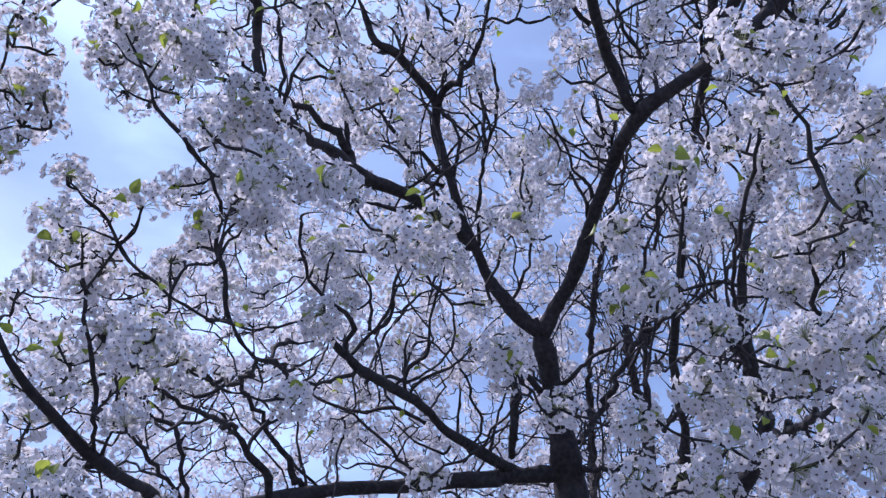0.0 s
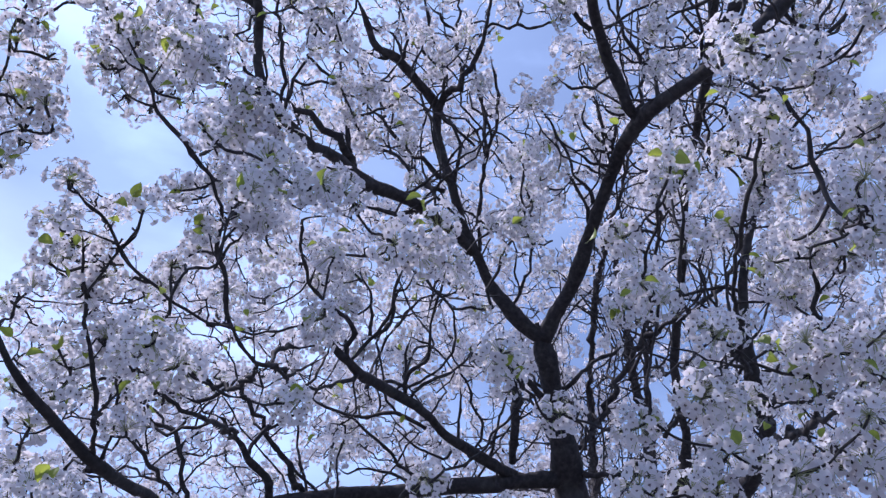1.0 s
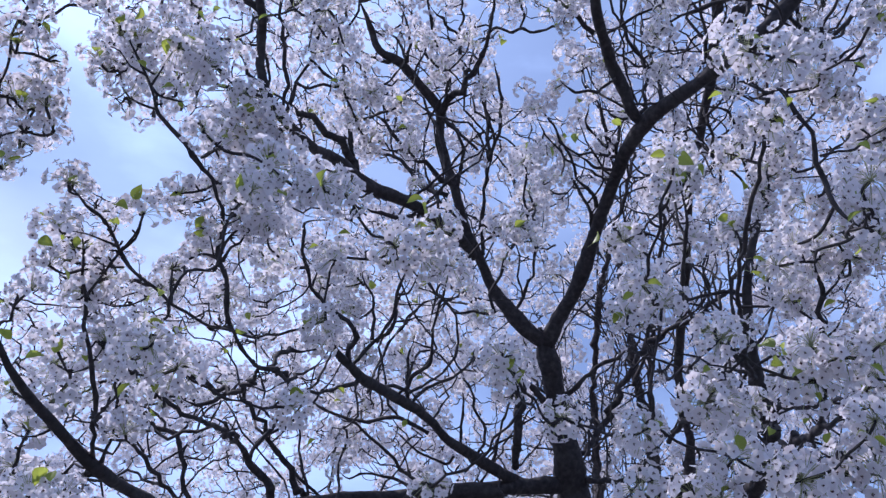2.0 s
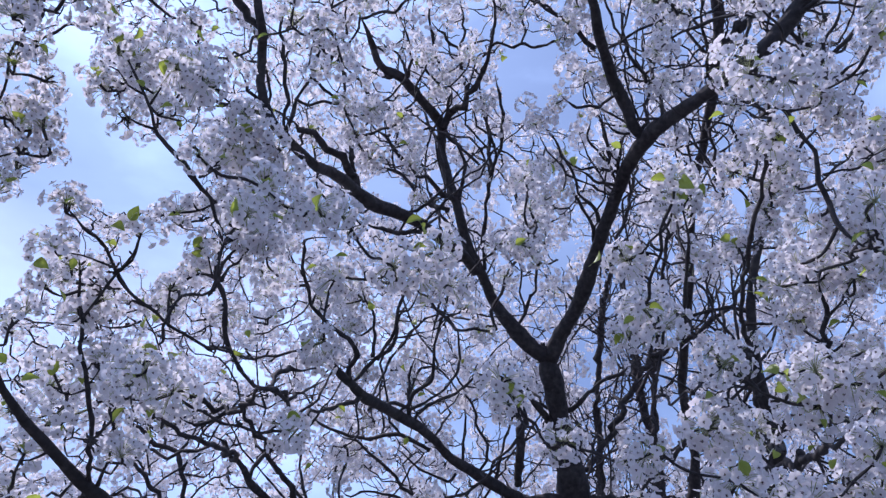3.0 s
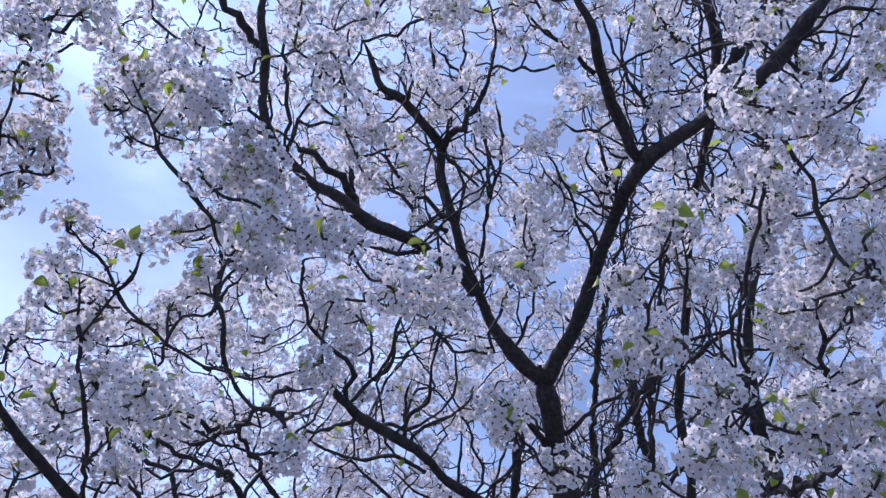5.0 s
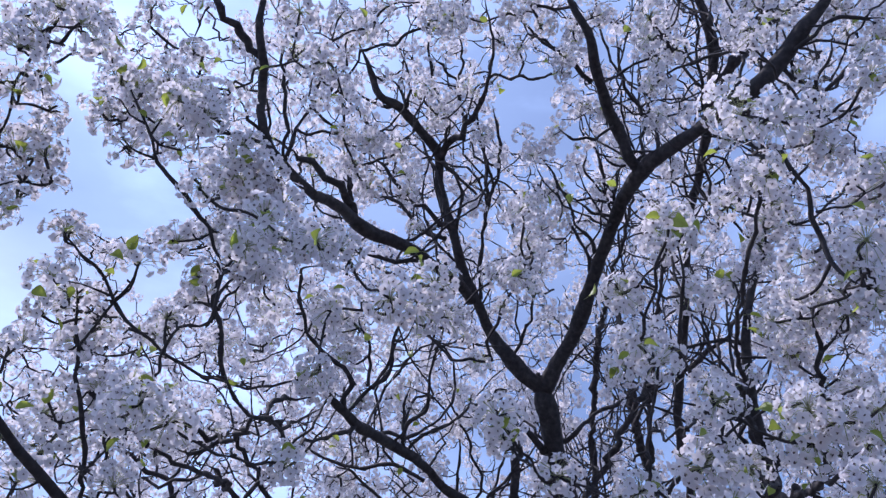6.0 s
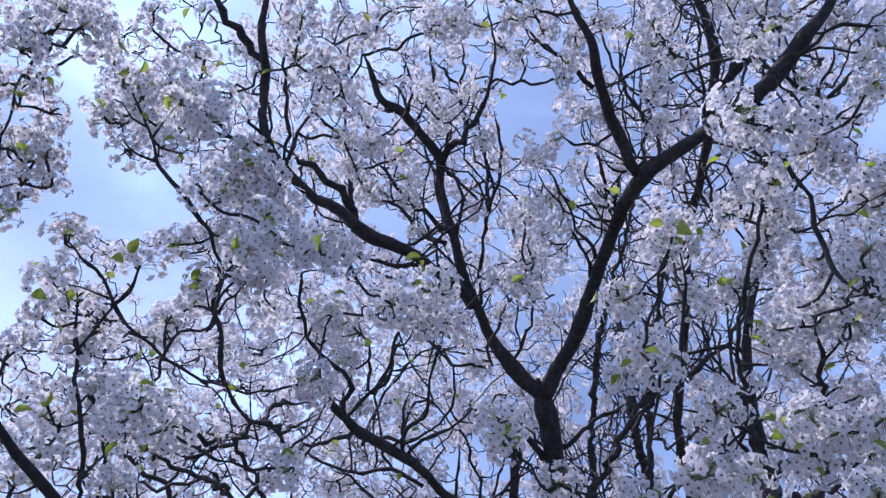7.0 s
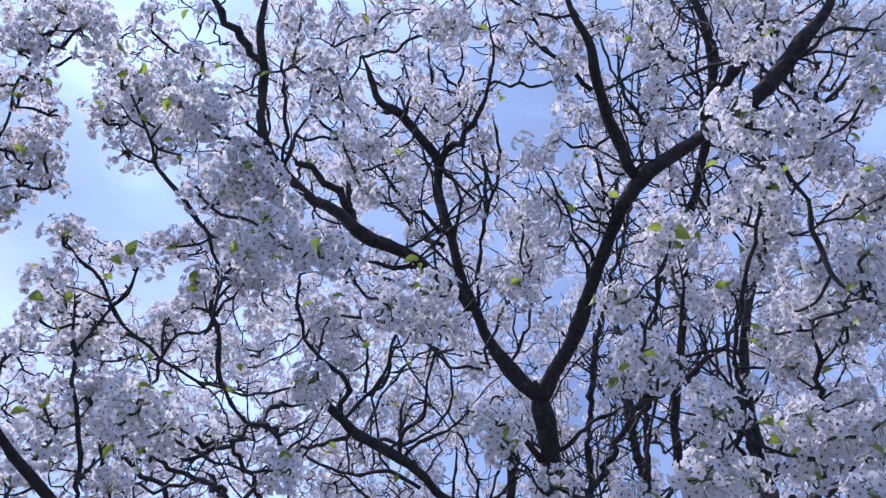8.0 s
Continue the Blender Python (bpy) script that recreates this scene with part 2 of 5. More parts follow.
limb("limb", [(0.126, 2.466, 3.395, 0.0180), (0.036, 2.339, 3.400, 0.0191), (-0.042, 2.227, 3.383, 0.0202), (-0.103, 2.118, 3.363, 0.0211), (-0.174, 2.055, 3.364, 0.0207), (-0.252, 1.999, 3.356, 0.0203), (-0.311, 1.938, 3.356, 0.0199), (-0.345, 1.799, 3.292, 0.0173), (-0.395, 1.663, 3.224, 0.0163), (-0.432, 1.530, 3.152, 0.0140), (-0.473, 1.467, 3.153, 0.0136), (-0.513, 1.438, 3.194, 0.0124), (-0.525, 1.386, 3.265, 0.0112), (-0.530, 1.329, 3.343, 0.0112), (-0.522, 1.251, 3.366, 0.0109), (-0.522, 1.205, 3.429, 0.0097), (-0.512, 1.150, 3.505, 0.0073), (-0.493, 1.067, 3.620, 0.0036)], bare=True)
limb("branch", [(-0.528, 1.320, 3.356, 0.0058), (-0.537, 1.277, 3.381, 0.0103), (-0.572, 1.243, 3.427, 0.0126), (-0.603, 1.196, 3.442, 0.0124), (-0.635, 1.132, 3.444, 0.0110), (-0.673, 1.104, 3.484, 0.0088), (-0.727, 1.032, 3.583, 0.0044)])
limb("branch", [(-0.315, 1.941, 3.352, 0.0159), (-0.335, 1.889, 3.423, 0.0159), (-0.375, 1.821, 3.432, 0.0147), (-0.429, 1.762, 3.428, 0.0134), (-0.462, 1.708, 3.417, 0.0113), (-0.513, 1.649, 3.414, 0.0055)], bare=True)
limb("branch", [(-0.331, 1.891, 3.420, 0.0086), (-0.343, 1.827, 3.509, 0.0072), (-0.357, 1.763, 3.597, 0.0072), (-0.367, 1.698, 3.686, 0.0057), (-0.375, 1.657, 3.742, 0.0043)])
limb("branch", [(-0.105, 2.127, 3.351, 0.0106), (-0.174, 2.096, 3.309, 0.0089), (-0.252, 2.051, 3.286, 0.0073), (-0.299, 1.993, 3.280, 0.0043)], bare=True)
limb("branch", [(-0.470, 1.457, 3.168, 0.0058), (-0.462, 1.395, 3.252, 0.0058), (-0.462, 1.339, 3.330, 0.0058), (-0.473, 1.282, 3.409, 0.0046), (-0.457, 1.225, 3.487, 0.0035)])
limb("branch", [(-0.457, 1.461, 3.161, 0.0058), (-0.425, 1.405, 3.239, 0.0058), (-0.388, 1.365, 3.294, 0.0058), (-0.365, 1.320, 3.356, 0.0058), (-0.357, 1.282, 3.409, 0.0046), (-0.312, 1.216, 3.500, 0.0035)])
limb("branch", [(-0.388, 1.365, 3.294, 0.0046), (-0.320, 1.340, 3.328, 0.0046), (-0.293, 1.301, 3.383, 0.0046), (-0.288, 1.253, 3.448, 0.0035)])
limb("branch", [(-0.385, 1.372, 3.285, 0.0046), (-0.344, 1.430, 3.289, 0.0047), (-0.310, 1.486, 3.297, 0.0036)])
limb("branch", [(-0.525, 1.419, 3.220, 0.0058), (-0.556, 1.348, 3.232, 0.0057), (-0.561, 1.297, 3.217, 0.0033)])
limb("branch", [(-0.526, 1.428, 3.207, 0.0058), (-0.574, 1.318, 3.103, 0.0054), (-0.600, 1.271, 3.083, 0.0042), (-0.622, 1.222, 3.065, 0.0031)])
limb("limb", [(0.326, 2.964, 2.625, 0.0248), (0.213, 2.831, 2.637, 0.0240), (0.082, 2.693, 2.657, 0.0215), (-0.029, 2.554, 2.678, 0.0207), (-0.125, 2.366, 2.681, 0.0196), (-0.210, 2.189, 2.670, 0.0170), (-0.262, 2.032, 2.631, 0.0159), (-0.287, 1.918, 2.618, 0.0140), (-0.309, 1.847, 2.630, 0.0129), (-0.321, 1.773, 2.647, 0.0110)], bare=True)
limb("branch", [(-0.257, 2.037, 2.624, 0.0071), (-0.303, 1.961, 2.558, 0.0058), (-0.344, 1.878, 2.502, 0.0056), (-0.370, 1.746, 2.429, 0.0052), (-0.374, 1.590, 2.389, 0.0048), (-0.384, 1.481, 2.368, 0.0052), (-0.403, 1.434, 2.348, 0.0051), (-0.405, 1.328, 2.324, 0.0048), (-0.417, 1.293, 2.338, 0.0047), (-0.421, 1.255, 2.339, 0.0039), (-0.444, 1.211, 2.315, 0.0038), (-0.470, 1.155, 2.306, 0.0037), (-0.490, 1.099, 2.299, 0.0035), (-0.506, 1.039, 2.297, 0.0034), (-0.535, 1.023, 2.318, 0.0034), (-0.554, 1.005, 2.343, 0.0034), (-0.569, 0.985, 2.370, 0.0028), (-0.572, 0.948, 2.371, 0.0028), (-0.585, 0.923, 2.372, 0.0027), (-0.597, 0.914, 2.384, 0.0021), (-0.607, 0.906, 2.394, 0.0016)], bare=True)
limb("branch", [(-0.552, 1.008, 2.339, 0.0028), (-0.526, 0.995, 2.357, 0.0023), (-0.514, 0.983, 2.374, 0.0023), (-0.512, 0.972, 2.388, 0.0017)], bare=True)
limb("branch", [(-0.555, 1.002, 2.347, 0.0023), (-0.565, 0.972, 2.338, 0.0022), (-0.583, 0.951, 2.332, 0.0021), (-0.602, 0.933, 2.324, 0.0016)], bare=True)
limb("branch", [(-0.545, 1.022, 2.320, 0.0023), (-0.574, 1.022, 2.320, 0.0023), (-0.593, 1.014, 2.332, 0.0017), (-0.607, 1.004, 2.345, 0.0017)])
limb("branch", [(-0.512, 1.070, 2.288, 0.0023), (-0.567, 1.104, 2.292, 0.0024), (-0.602, 1.101, 2.296, 0.0024), (-0.627, 1.092, 2.309, 0.0018)])
limb("branch", [(-0.416, 1.259, 2.335, 0.0055), (-0.429, 1.225, 2.381, 0.0047), (-0.432, 1.202, 2.413, 0.0047), (-0.445, 1.172, 2.453, 0.0047), (-0.440, 1.143, 2.494, 0.0047), (-0.438, 1.098, 2.521, 0.0038), (-0.453, 1.064, 2.552, 0.0038), (-0.472, 1.043, 2.581, 0.0047), (-0.496, 1.023, 2.607, 0.0047), (-0.538, 0.998, 2.642, 0.0047), (-0.559, 0.979, 2.669, 0.0038), (-0.570, 0.953, 2.704, 0.0038), (-0.590, 0.929, 2.737, 0.0038), (-0.612, 0.906, 2.768, 0.0030), (-0.630, 0.885, 2.798, 0.0024)], bare=True)
limb("branch", [(-0.470, 1.041, 2.583, 0.0032), (-0.443, 1.032, 2.613, 0.0026), (-0.423, 1.013, 2.638, 0.0020)], bare=True)
limb("branch", [(-0.442, 1.172, 2.453, 0.0033), (-0.426, 1.171, 2.506, 0.0027), (-0.407, 1.176, 2.534, 0.0027), (-0.382, 1.167, 2.546, 0.0020)])
limb("branch", [(-0.577, 0.945, 2.716, 0.0025), (-0.608, 0.934, 2.730, 0.0025), (-0.627, 0.917, 2.754, 0.0025), (-0.657, 0.910, 2.763, 0.0020)], bare=True)
limb("branch", [(-0.568, 0.955, 2.701, 0.0025), (-0.544, 0.936, 2.728, 0.0025), (-0.542, 0.911, 2.761, 0.0020)])
limb("branch", [(-0.555, 0.983, 2.663, 0.0025), (-0.586, 0.962, 2.658, 0.0025), (-0.611, 0.948, 2.677, 0.0019), (-0.618, 0.929, 2.703, 0.0019)])
limb("limb", [(0.497, 2.964, 2.625, 0.0377), (0.307, 2.923, 2.595, 0.0334), (0.102, 2.880, 2.569, 0.0292), (-0.096, 2.837, 2.544, 0.0269), (-0.303, 2.746, 2.499, 0.0259), (-0.446, 2.606, 2.437, 0.0245), (-0.590, 2.471, 2.367, 0.0231), (-0.650, 2.181, 2.256, 0.0198), (-0.658, 1.875, 2.167, 0.0136), (-0.644, 1.658, 2.125, 0.0122), (-0.639, 1.490, 2.102, 0.0110), (-0.638, 1.330, 2.084, 0.0109), (-0.652, 1.244, 2.099, 0.0096), (-0.668, 1.184, 2.114, 0.0093), (-0.686, 1.124, 2.129, 0.0082), (-0.689, 1.066, 2.141, 0.0065), (-0.693, 1.030, 2.156, 0.0050), (-0.724, 0.980, 2.225, 0.0041), (-0.749, 0.933, 2.324, 0.0035), (-0.753, 0.895, 2.410, 0.0030), (-0.735, 0.862, 2.455, 0.0024), (-0.703, 0.852, 2.468, 0.0024), (-0.670, 0.852, 2.468, 0.0018)], bare=True)
limb("branch", [(-0.760, 0.938, 2.351, 0.0033), (-0.749, 0.868, 2.447, 0.0033), (-0.730, 0.819, 2.514, 0.0033), (-0.716, 0.792, 2.552, 0.0026), (-0.703, 0.754, 2.604, 0.0026), (-0.675, 0.722, 2.648, 0.0026), (-0.638, 0.692, 2.689, 0.0020)])
limb("branch", [(-0.640, 1.325, 2.090, 0.0052), (-0.614, 1.227, 2.123, 0.0045), (-0.603, 1.164, 2.158, 0.0044), (-0.598, 1.112, 2.196, 0.0038), (-0.604, 1.084, 2.235, 0.0038), (-0.610, 1.050, 2.281, 0.0034), (-0.612, 1.016, 2.328, 0.0029), (-0.615, 0.985, 2.370, 0.0024)], bare=True)
limb("branch", [(-0.638, 1.324, 2.092, 0.0042), (-0.618, 1.318, 2.134, 0.0034), (-0.618, 1.296, 2.198, 0.0027)])
limb("branch", [(-0.571, 2.471, 2.367, 0.0162), (-0.587, 2.373, 2.417, 0.0146), (-0.638, 2.271, 2.473, 0.0104), (-0.656, 2.196, 2.490, 0.0076), (-0.681, 2.056, 2.513, 0.0049)], bare=True)
limb("branch", [(-0.476, 2.608, 2.433, 0.0129), (-0.526, 2.512, 2.481, 0.0113), (-0.582, 2.399, 2.552, 0.0097), (-0.627, 2.290, 2.616, 0.0081), (-0.655, 2.211, 2.640, 0.0066), (-0.620, 2.122, 2.677, 0.0052)], bare=True)
limb("branch", [(-0.436, 2.608, 2.433, 0.0086), (-0.516, 2.547, 2.517, 0.0072), (-0.566, 2.524, 2.550, 0.0072), (-0.594, 2.452, 2.563, 0.0056)])
limb("branch", [(-1.009, 2.926, 2.506, 0.0109), (-1.049, 2.864, 2.677, 0.0111), (-1.094, 2.847, 2.785, 0.0120), (-1.200, 2.818, 2.826, 0.0120), (-1.278, 2.777, 2.882, 0.0097), (-1.366, 2.696, 2.993, 0.0048)])
limb("branch", [(-0.161, 2.309, 2.676, 0.0069), (-0.132, 2.269, 2.730, 0.0055), (-0.126, 2.224, 2.792, 0.0055), (-0.113, 2.185, 2.846, 0.0041)])
limb("branch", [(-0.277, 1.969, 2.633, 0.0061), (-0.226, 1.937, 2.676, 0.0061), (-0.158, 1.903, 2.724, 0.0049), (-0.142, 1.858, 2.785, 0.0049), (-0.108, 1.818, 2.840, 0.0036)])
limb("branch", [(-0.070, 2.560, 2.670, 0.0074), (-0.198, 2.570, 2.741, 0.0076), (-0.309, 2.630, 2.744, 0.0077), (-0.416, 2.611, 2.770, 0.0062), (-0.524, 2.579, 2.814, 0.0046)])
limb("branch", [(0.278, 2.877, 2.659, 0.0206), (0.289, 2.784, 2.787, 0.0182), (0.296, 2.718, 2.879, 0.0182), (0.285, 2.678, 2.933, 0.0137), (0.240, 2.624, 3.007, 0.0069)], bare=True)
limb("limb", [(0.580, 3.060, 1.550, 0.0600), (0.720, 3.200, 1.950, 0.0550), (1.183, 3.962, 2.782, 0.0432), (1.259, 3.856, 2.927, 0.0305), (1.280, 3.751, 3.072, 0.0279), (1.231, 3.610, 3.266, 0.0254), (1.214, 3.505, 3.411, 0.0253), (1.189, 3.312, 3.506, 0.0223), (1.157, 3.008, 3.584, 0.0187), (1.100, 2.719, 3.642, 0.0178), (1.059, 2.386, 3.761, 0.0188), (1.074, 2.171, 3.886, 0.0182), (1.071, 1.966, 3.998, 0.0195), (1.085, 1.801, 4.141, 0.0231), (1.049, 1.692, 4.205, 0.0208), (0.996, 1.607, 4.322, 0.0151), (0.925, 1.470, 4.511, 0.0076)], bare=True)
limb("limb", [(0.590, 3.020, 1.60, 0.050), (0.780, 2.920, 1.95, 0.046), (1.086, 2.844, 2.449, 0.0328), (1.128, 2.512, 2.566, 0.0271), (1.061, 2.303, 2.683, 0.0244), (1.003, 2.158, 2.799, 0.0223), (0.991, 2.069, 2.920, 0.0176), (1.006, 1.981, 3.042, 0.0144), (1.035, 1.904, 3.148, 0.0128), (1.063, 1.771, 3.330, 0.0096), (1.032, 1.595, 3.488, 0.0063)])
limb("branch", [(0.537, 3.009, 2.732, 0.0142), (0.693, 3.114, 2.928, 0.0152), (0.781, 3.071, 3.073, 0.0163), (0.881, 3.025, 3.221, 0.0166), (0.980, 2.964, 3.305, 0.0156), (1.068, 2.882, 3.332, 0.0154), (1.166, 2.795, 3.368, 0.0133), (1.267, 2.743, 3.439, 0.0095), (1.356, 2.653, 3.562, 0.0057)], bare=True)
limb("branch", [(0.565, 3.060, 1.850, 0.0340), (0.660, 3.500, 2.150, 0.0300), (0.910, 4.429, 3.160, 0.0242), (0.924, 4.341, 3.452, 0.0229), (0.914, 4.154, 3.708, 0.0212), (0.938, 3.937, 4.007, 0.0212), (0.980, 3.750, 4.264, 0.0176), (1.050, 3.596, 4.478, 0.0141), (1.149, 3.387, 4.763, 0.0106), (1.184, 3.222, 4.991, 0.0070)], bare=True)
limb("branch", [(0.575, 3.060, 1.750, 0.0360), (0.850, 3.500, 2.100, 0.0320), (1.268, 4.439, 2.975, 0.0270), (1.228, 4.247, 3.411, 0.0276), (1.142, 4.044, 3.690, 0.0276), (1.118, 3.902, 3.886, 0.0242), (1.055, 3.720, 4.137, 0.0207), (1.039, 3.517, 4.415, 0.0137)], bare=True)
limb("branch", [(0.989, 3.540, 3.363, 0.0129), (1.049, 3.435, 3.508, 0.0108), (1.079, 3.259, 3.750, 0.0108), (1.139, 3.083, 3.992, 0.0108), (1.124, 2.907, 4.233, 0.0065)], bare=True)
limb("branch", [(0.462, 2.764, 2.900, 0.0116), (0.566, 2.712, 2.971, 0.0099), (0.639, 2.676, 3.021, 0.0099), (0.773, 2.639, 3.071, 0.0066)])
limb("branch", [(1.046, 2.314, 2.668, 0.0097), (0.751, 1.605, 2.624, 0.0063), (0.628, 1.118, 2.613, 0.0050), (0.573, 0.913, 2.589, 0.0044), (0.577, 0.862, 2.591, 0.0042), (0.595, 0.872, 2.543, 0.0042), (0.609, 0.888, 2.504, 0.0041), (0.628, 0.914, 2.469, 0.0048), (0.635, 0.931, 2.428, 0.0041), (0.640, 0.938, 2.384, 0.0040), (0.658, 0.938, 2.351, 0.0033), (0.695, 0.949, 2.336, 0.0026)], bare=True)
limb("branch", [(0.629, 0.910, 2.473, 0.0034), (0.676, 0.907, 2.478, 0.0028), (0.715, 0.894, 2.497, 0.0028), (0.749, 0.878, 2.518, 0.0021)], bare=True)
limb("branch", [(0.606, 0.880, 2.533, 0.0028), (0.580, 0.878, 2.535, 0.0028), (0.558, 0.883, 2.529, 0.0021)])
limb("branch", [(1.065, 2.416, 2.528, 0.0138), (0.944, 1.905, 2.380, 0.0099), (0.855, 1.606, 2.282, 0.0075), (0.800, 1.397, 2.230, 0.0050), (0.811, 1.264, 2.241, 0.0039)])
limb("branch", [(0.855, 1.606, 2.282, 0.0056), (0.768, 1.355, 2.287, 0.0050), (0.708, 1.201, 2.328, 0.0046), (0.694, 1.147, 2.369, 0.0046), (0.668, 1.092, 2.394, 0.0030)], bare=True)
limb("branch", [(0.699, 1.159, 2.352, 0.0030), (0.734, 1.138, 2.382, 0.0030), (0.747, 1.121, 2.405, 0.0023)], bare=True)
limb("branch", [(1.075, 2.321, 2.659, 0.0097), (1.022, 2.039, 2.537, 0.0085), (0.955, 1.755, 2.418, 0.0063), (0.920, 1.566, 2.337, 0.0056), (0.903, 1.463, 2.308, 0.0035)])
limb("branch", [(0.952, 1.247, 3.372, 0.0079), (1.006, 1.176, 3.384, 0.0066), (1.097, 1.144, 3.428, 0.0066), (1.205, 1.150, 3.419, 0.0044)], bare=True)
limb("branch", [(0.870, 1.321, 3.320, 0.0069), (0.921, 1.274, 3.165, 0.0065), (0.970, 1.215, 3.160, 0.0052), (1.028, 1.181, 3.207, 0.0052), (1.079, 1.143, 3.260, 0.0042)])
limb("branch", [(0.695, 1.823, 3.548, 0.0072), (0.737, 1.794, 3.724, 0.0074), (0.771, 1.753, 3.866, 0.0076), (0.818, 1.709, 4.011, 0.0062), (0.785, 1.608, 4.150, 0.0046)])
limb("branch", [(0.733, 1.776, 3.750, 0.0074), (0.675, 1.721, 3.825, 0.0074), (0.644, 1.672, 3.892, 0.0060), (0.633, 1.599, 3.992, 0.0045)])
limb("branch", [(0.580, 2.293, 3.378, 0.0080), (0.525, 2.201, 3.504, 0.0064), (0.491, 2.162, 3.558, 0.0064), (0.469, 2.123, 3.612, 0.0048)])
limb("branch", [(0.150, 2.466, 3.395, 0.0084), (0.150, 2.370, 3.527, 0.0118), (0.154, 2.315, 3.603, 0.0084), (0.173, 2.219, 3.735, 0.0084), (0.166, 2.136, 3.849, 0.0067), (0.154, 2.054, 3.962, 0.0050)])
limb("branch", [(0.031, 2.336, 3.659, 0.0120), (-0.101, 2.196, 3.681, 0.0099), (-0.193, 2.155, 3.737, 0.0083), (-0.239, 2.108, 3.802, 0.0066), (-0.308, 2.074, 3.849, 0.0050)])
limb("branch", [(0.038, 2.332, 3.664, 0.0103), (0.067, 2.255, 3.770, 0.0086), (0.050, 2.199, 3.847, 0.0068), (-0.010, 2.199, 3.932, 0.0052)])
limb("branch", [(0.198, 2.547, 3.198, 0.0099), (0.149, 2.512, 3.162, 0.0081), (0.036, 2.423, 3.198, 0.0064), (-0.031, 2.410, 3.216, 0.0064), (-0.063, 2.458, 3.065, 0.0047)])
limb("branch", [(0.271, 2.610, 3.196, 0.0084), (0.359, 2.562, 3.347, 0.0086), (0.377, 2.519, 3.493, 0.0087), (0.346, 2.501, 3.602, 0.0071), (0.284, 2.386, 3.761, 0.0053)])
limb("branch", [(1.006, 2.202, 2.738, 0.0095), (0.715, 1.665, 2.541, 0.0063), (0.515, 1.301, 2.362, 0.0050), (0.421, 1.103, 2.328, 0.0044), (0.401, 1.005, 2.343, 0.0034), (0.395, 0.948, 2.371, 0.0034), (0.379, 0.897, 2.407, 0.0026)])
limb("branch", [(0.423, 1.103, 2.328, 0.0036), (0.350, 1.014, 2.247, 0.0026), (0.301, 0.936, 2.217, 0.0025)])
limb("branch", [(0.913, 1.274, 3.165, 0.0065), (0.941, 1.254, 3.107, 0.0052), (1.013, 1.232, 3.136, 0.0052), (1.072, 1.202, 3.177, 0.0042)])
limb("branch", [(0.955, 1.224, 3.148, 0.0052), (0.970, 1.185, 3.201, 0.0052), (0.999, 1.151, 3.248, 0.0042), (1.013, 1.108, 3.307, 0.0031)])
limb("branch", [(0.936, 1.256, 3.359, 0.0057), (1.024, 1.320, 3.356, 0.0058), (1.130, 1.361, 3.385, 0.0047), (1.207, 1.353, 3.481, 0.0049), (1.275, 1.333, 3.508, 0.0036)])
limb("branch", [(0.830, 1.350, 3.315, 0.0070), (0.887, 1.363, 3.467, 0.0061), (0.971, 1.373, 3.624, 0.0063), (0.962, 1.311, 3.709, 0.0051)])
limb("branch", [(-0.655, 1.341, 2.085, 0.0094), (-0.653, 1.449, 2.090, 0.0090), (-0.638, 1.561, 2.106, 0.0084), (-0.620, 1.640, 2.099, 0.0062)], bare=True)
limb("branch", [(-0.679, 1.215, 2.106, 0.0039), (-0.703, 1.210, 2.095, 0.0031), (-0.723, 1.198, 2.095, 0.0025), (-0.741, 1.185, 2.095, 0.0019)])
limb("branch", [(-0.607, 1.141, 2.190, 0.0029), (-0.630, 1.136, 2.180, 0.0027), (-0.649, 1.122, 2.183, 0.0019)])
limb("branch", [(-0.604, 1.137, 2.196, 0.0024), (-0.590, 1.125, 2.212, 0.0021), (-0.583, 1.116, 2.224, 0.0016)])
limb("branch", [(-1.054, 2.970, 2.531, 0.0090), (-1.076, 2.883, 2.566, 0.0089), (-1.107, 2.741, 2.591, 0.0086), (-1.126, 2.594, 2.623, 0.0072), (-1.158, 2.520, 2.640, 0.0051)])
limb("branch", [(-0.649, 2.202, 2.483, 0.0088), (-0.632, 2.008, 2.443, 0.0081), (-0.615, 1.738, 2.356, 0.0064), (-0.631, 1.578, 2.321, 0.0052), (-0.628, 1.486, 2.310, 0.0031)], bare=True)
limb("branch", [(-0.407, 1.441, 2.338, 0.0055), (-0.464, 1.567, 2.369, 0.0066), (-0.552, 1.696, 2.413, 0.0071), (-0.585, 1.635, 2.411, 0.0062), (-0.602, 1.581, 2.402, 0.0054), (-0.624, 1.529, 2.387, 0.0033)], bare=True)
limb("branch", [(-0.547, 1.697, 2.412, 0.0057), (-0.574, 1.692, 2.385, 0.0056), (-0.606, 1.669, 2.366, 0.0048), (-0.625, 1.611, 2.361, 0.0034)], bare=True)
limb("branch", [(-0.382, 1.492, 2.371, 0.0064), (-0.385, 1.628, 2.421, 0.0055), (-0.357, 1.754, 2.503, 0.0045), (-0.333, 1.827, 2.572, 0.0031)])
limb("branch", [(-0.389, 1.492, 2.371, 0.0051), (-0.397, 1.545, 2.434, 0.0067), (-0.392, 1.592, 2.472, 0.0076), (-0.372, 1.625, 2.493, 0.0078), (-0.340, 1.659, 2.515, 0.0072)], bare=True)
limb("branch", [(1.150, 4.137, 2.881, 0.0189), (1.165, 3.964, 3.290, 0.0193), (1.146, 3.774, 3.550, 0.0161), (1.165, 3.623, 3.759, 0.0161), (1.185, 3.472, 3.967, 0.0113)])
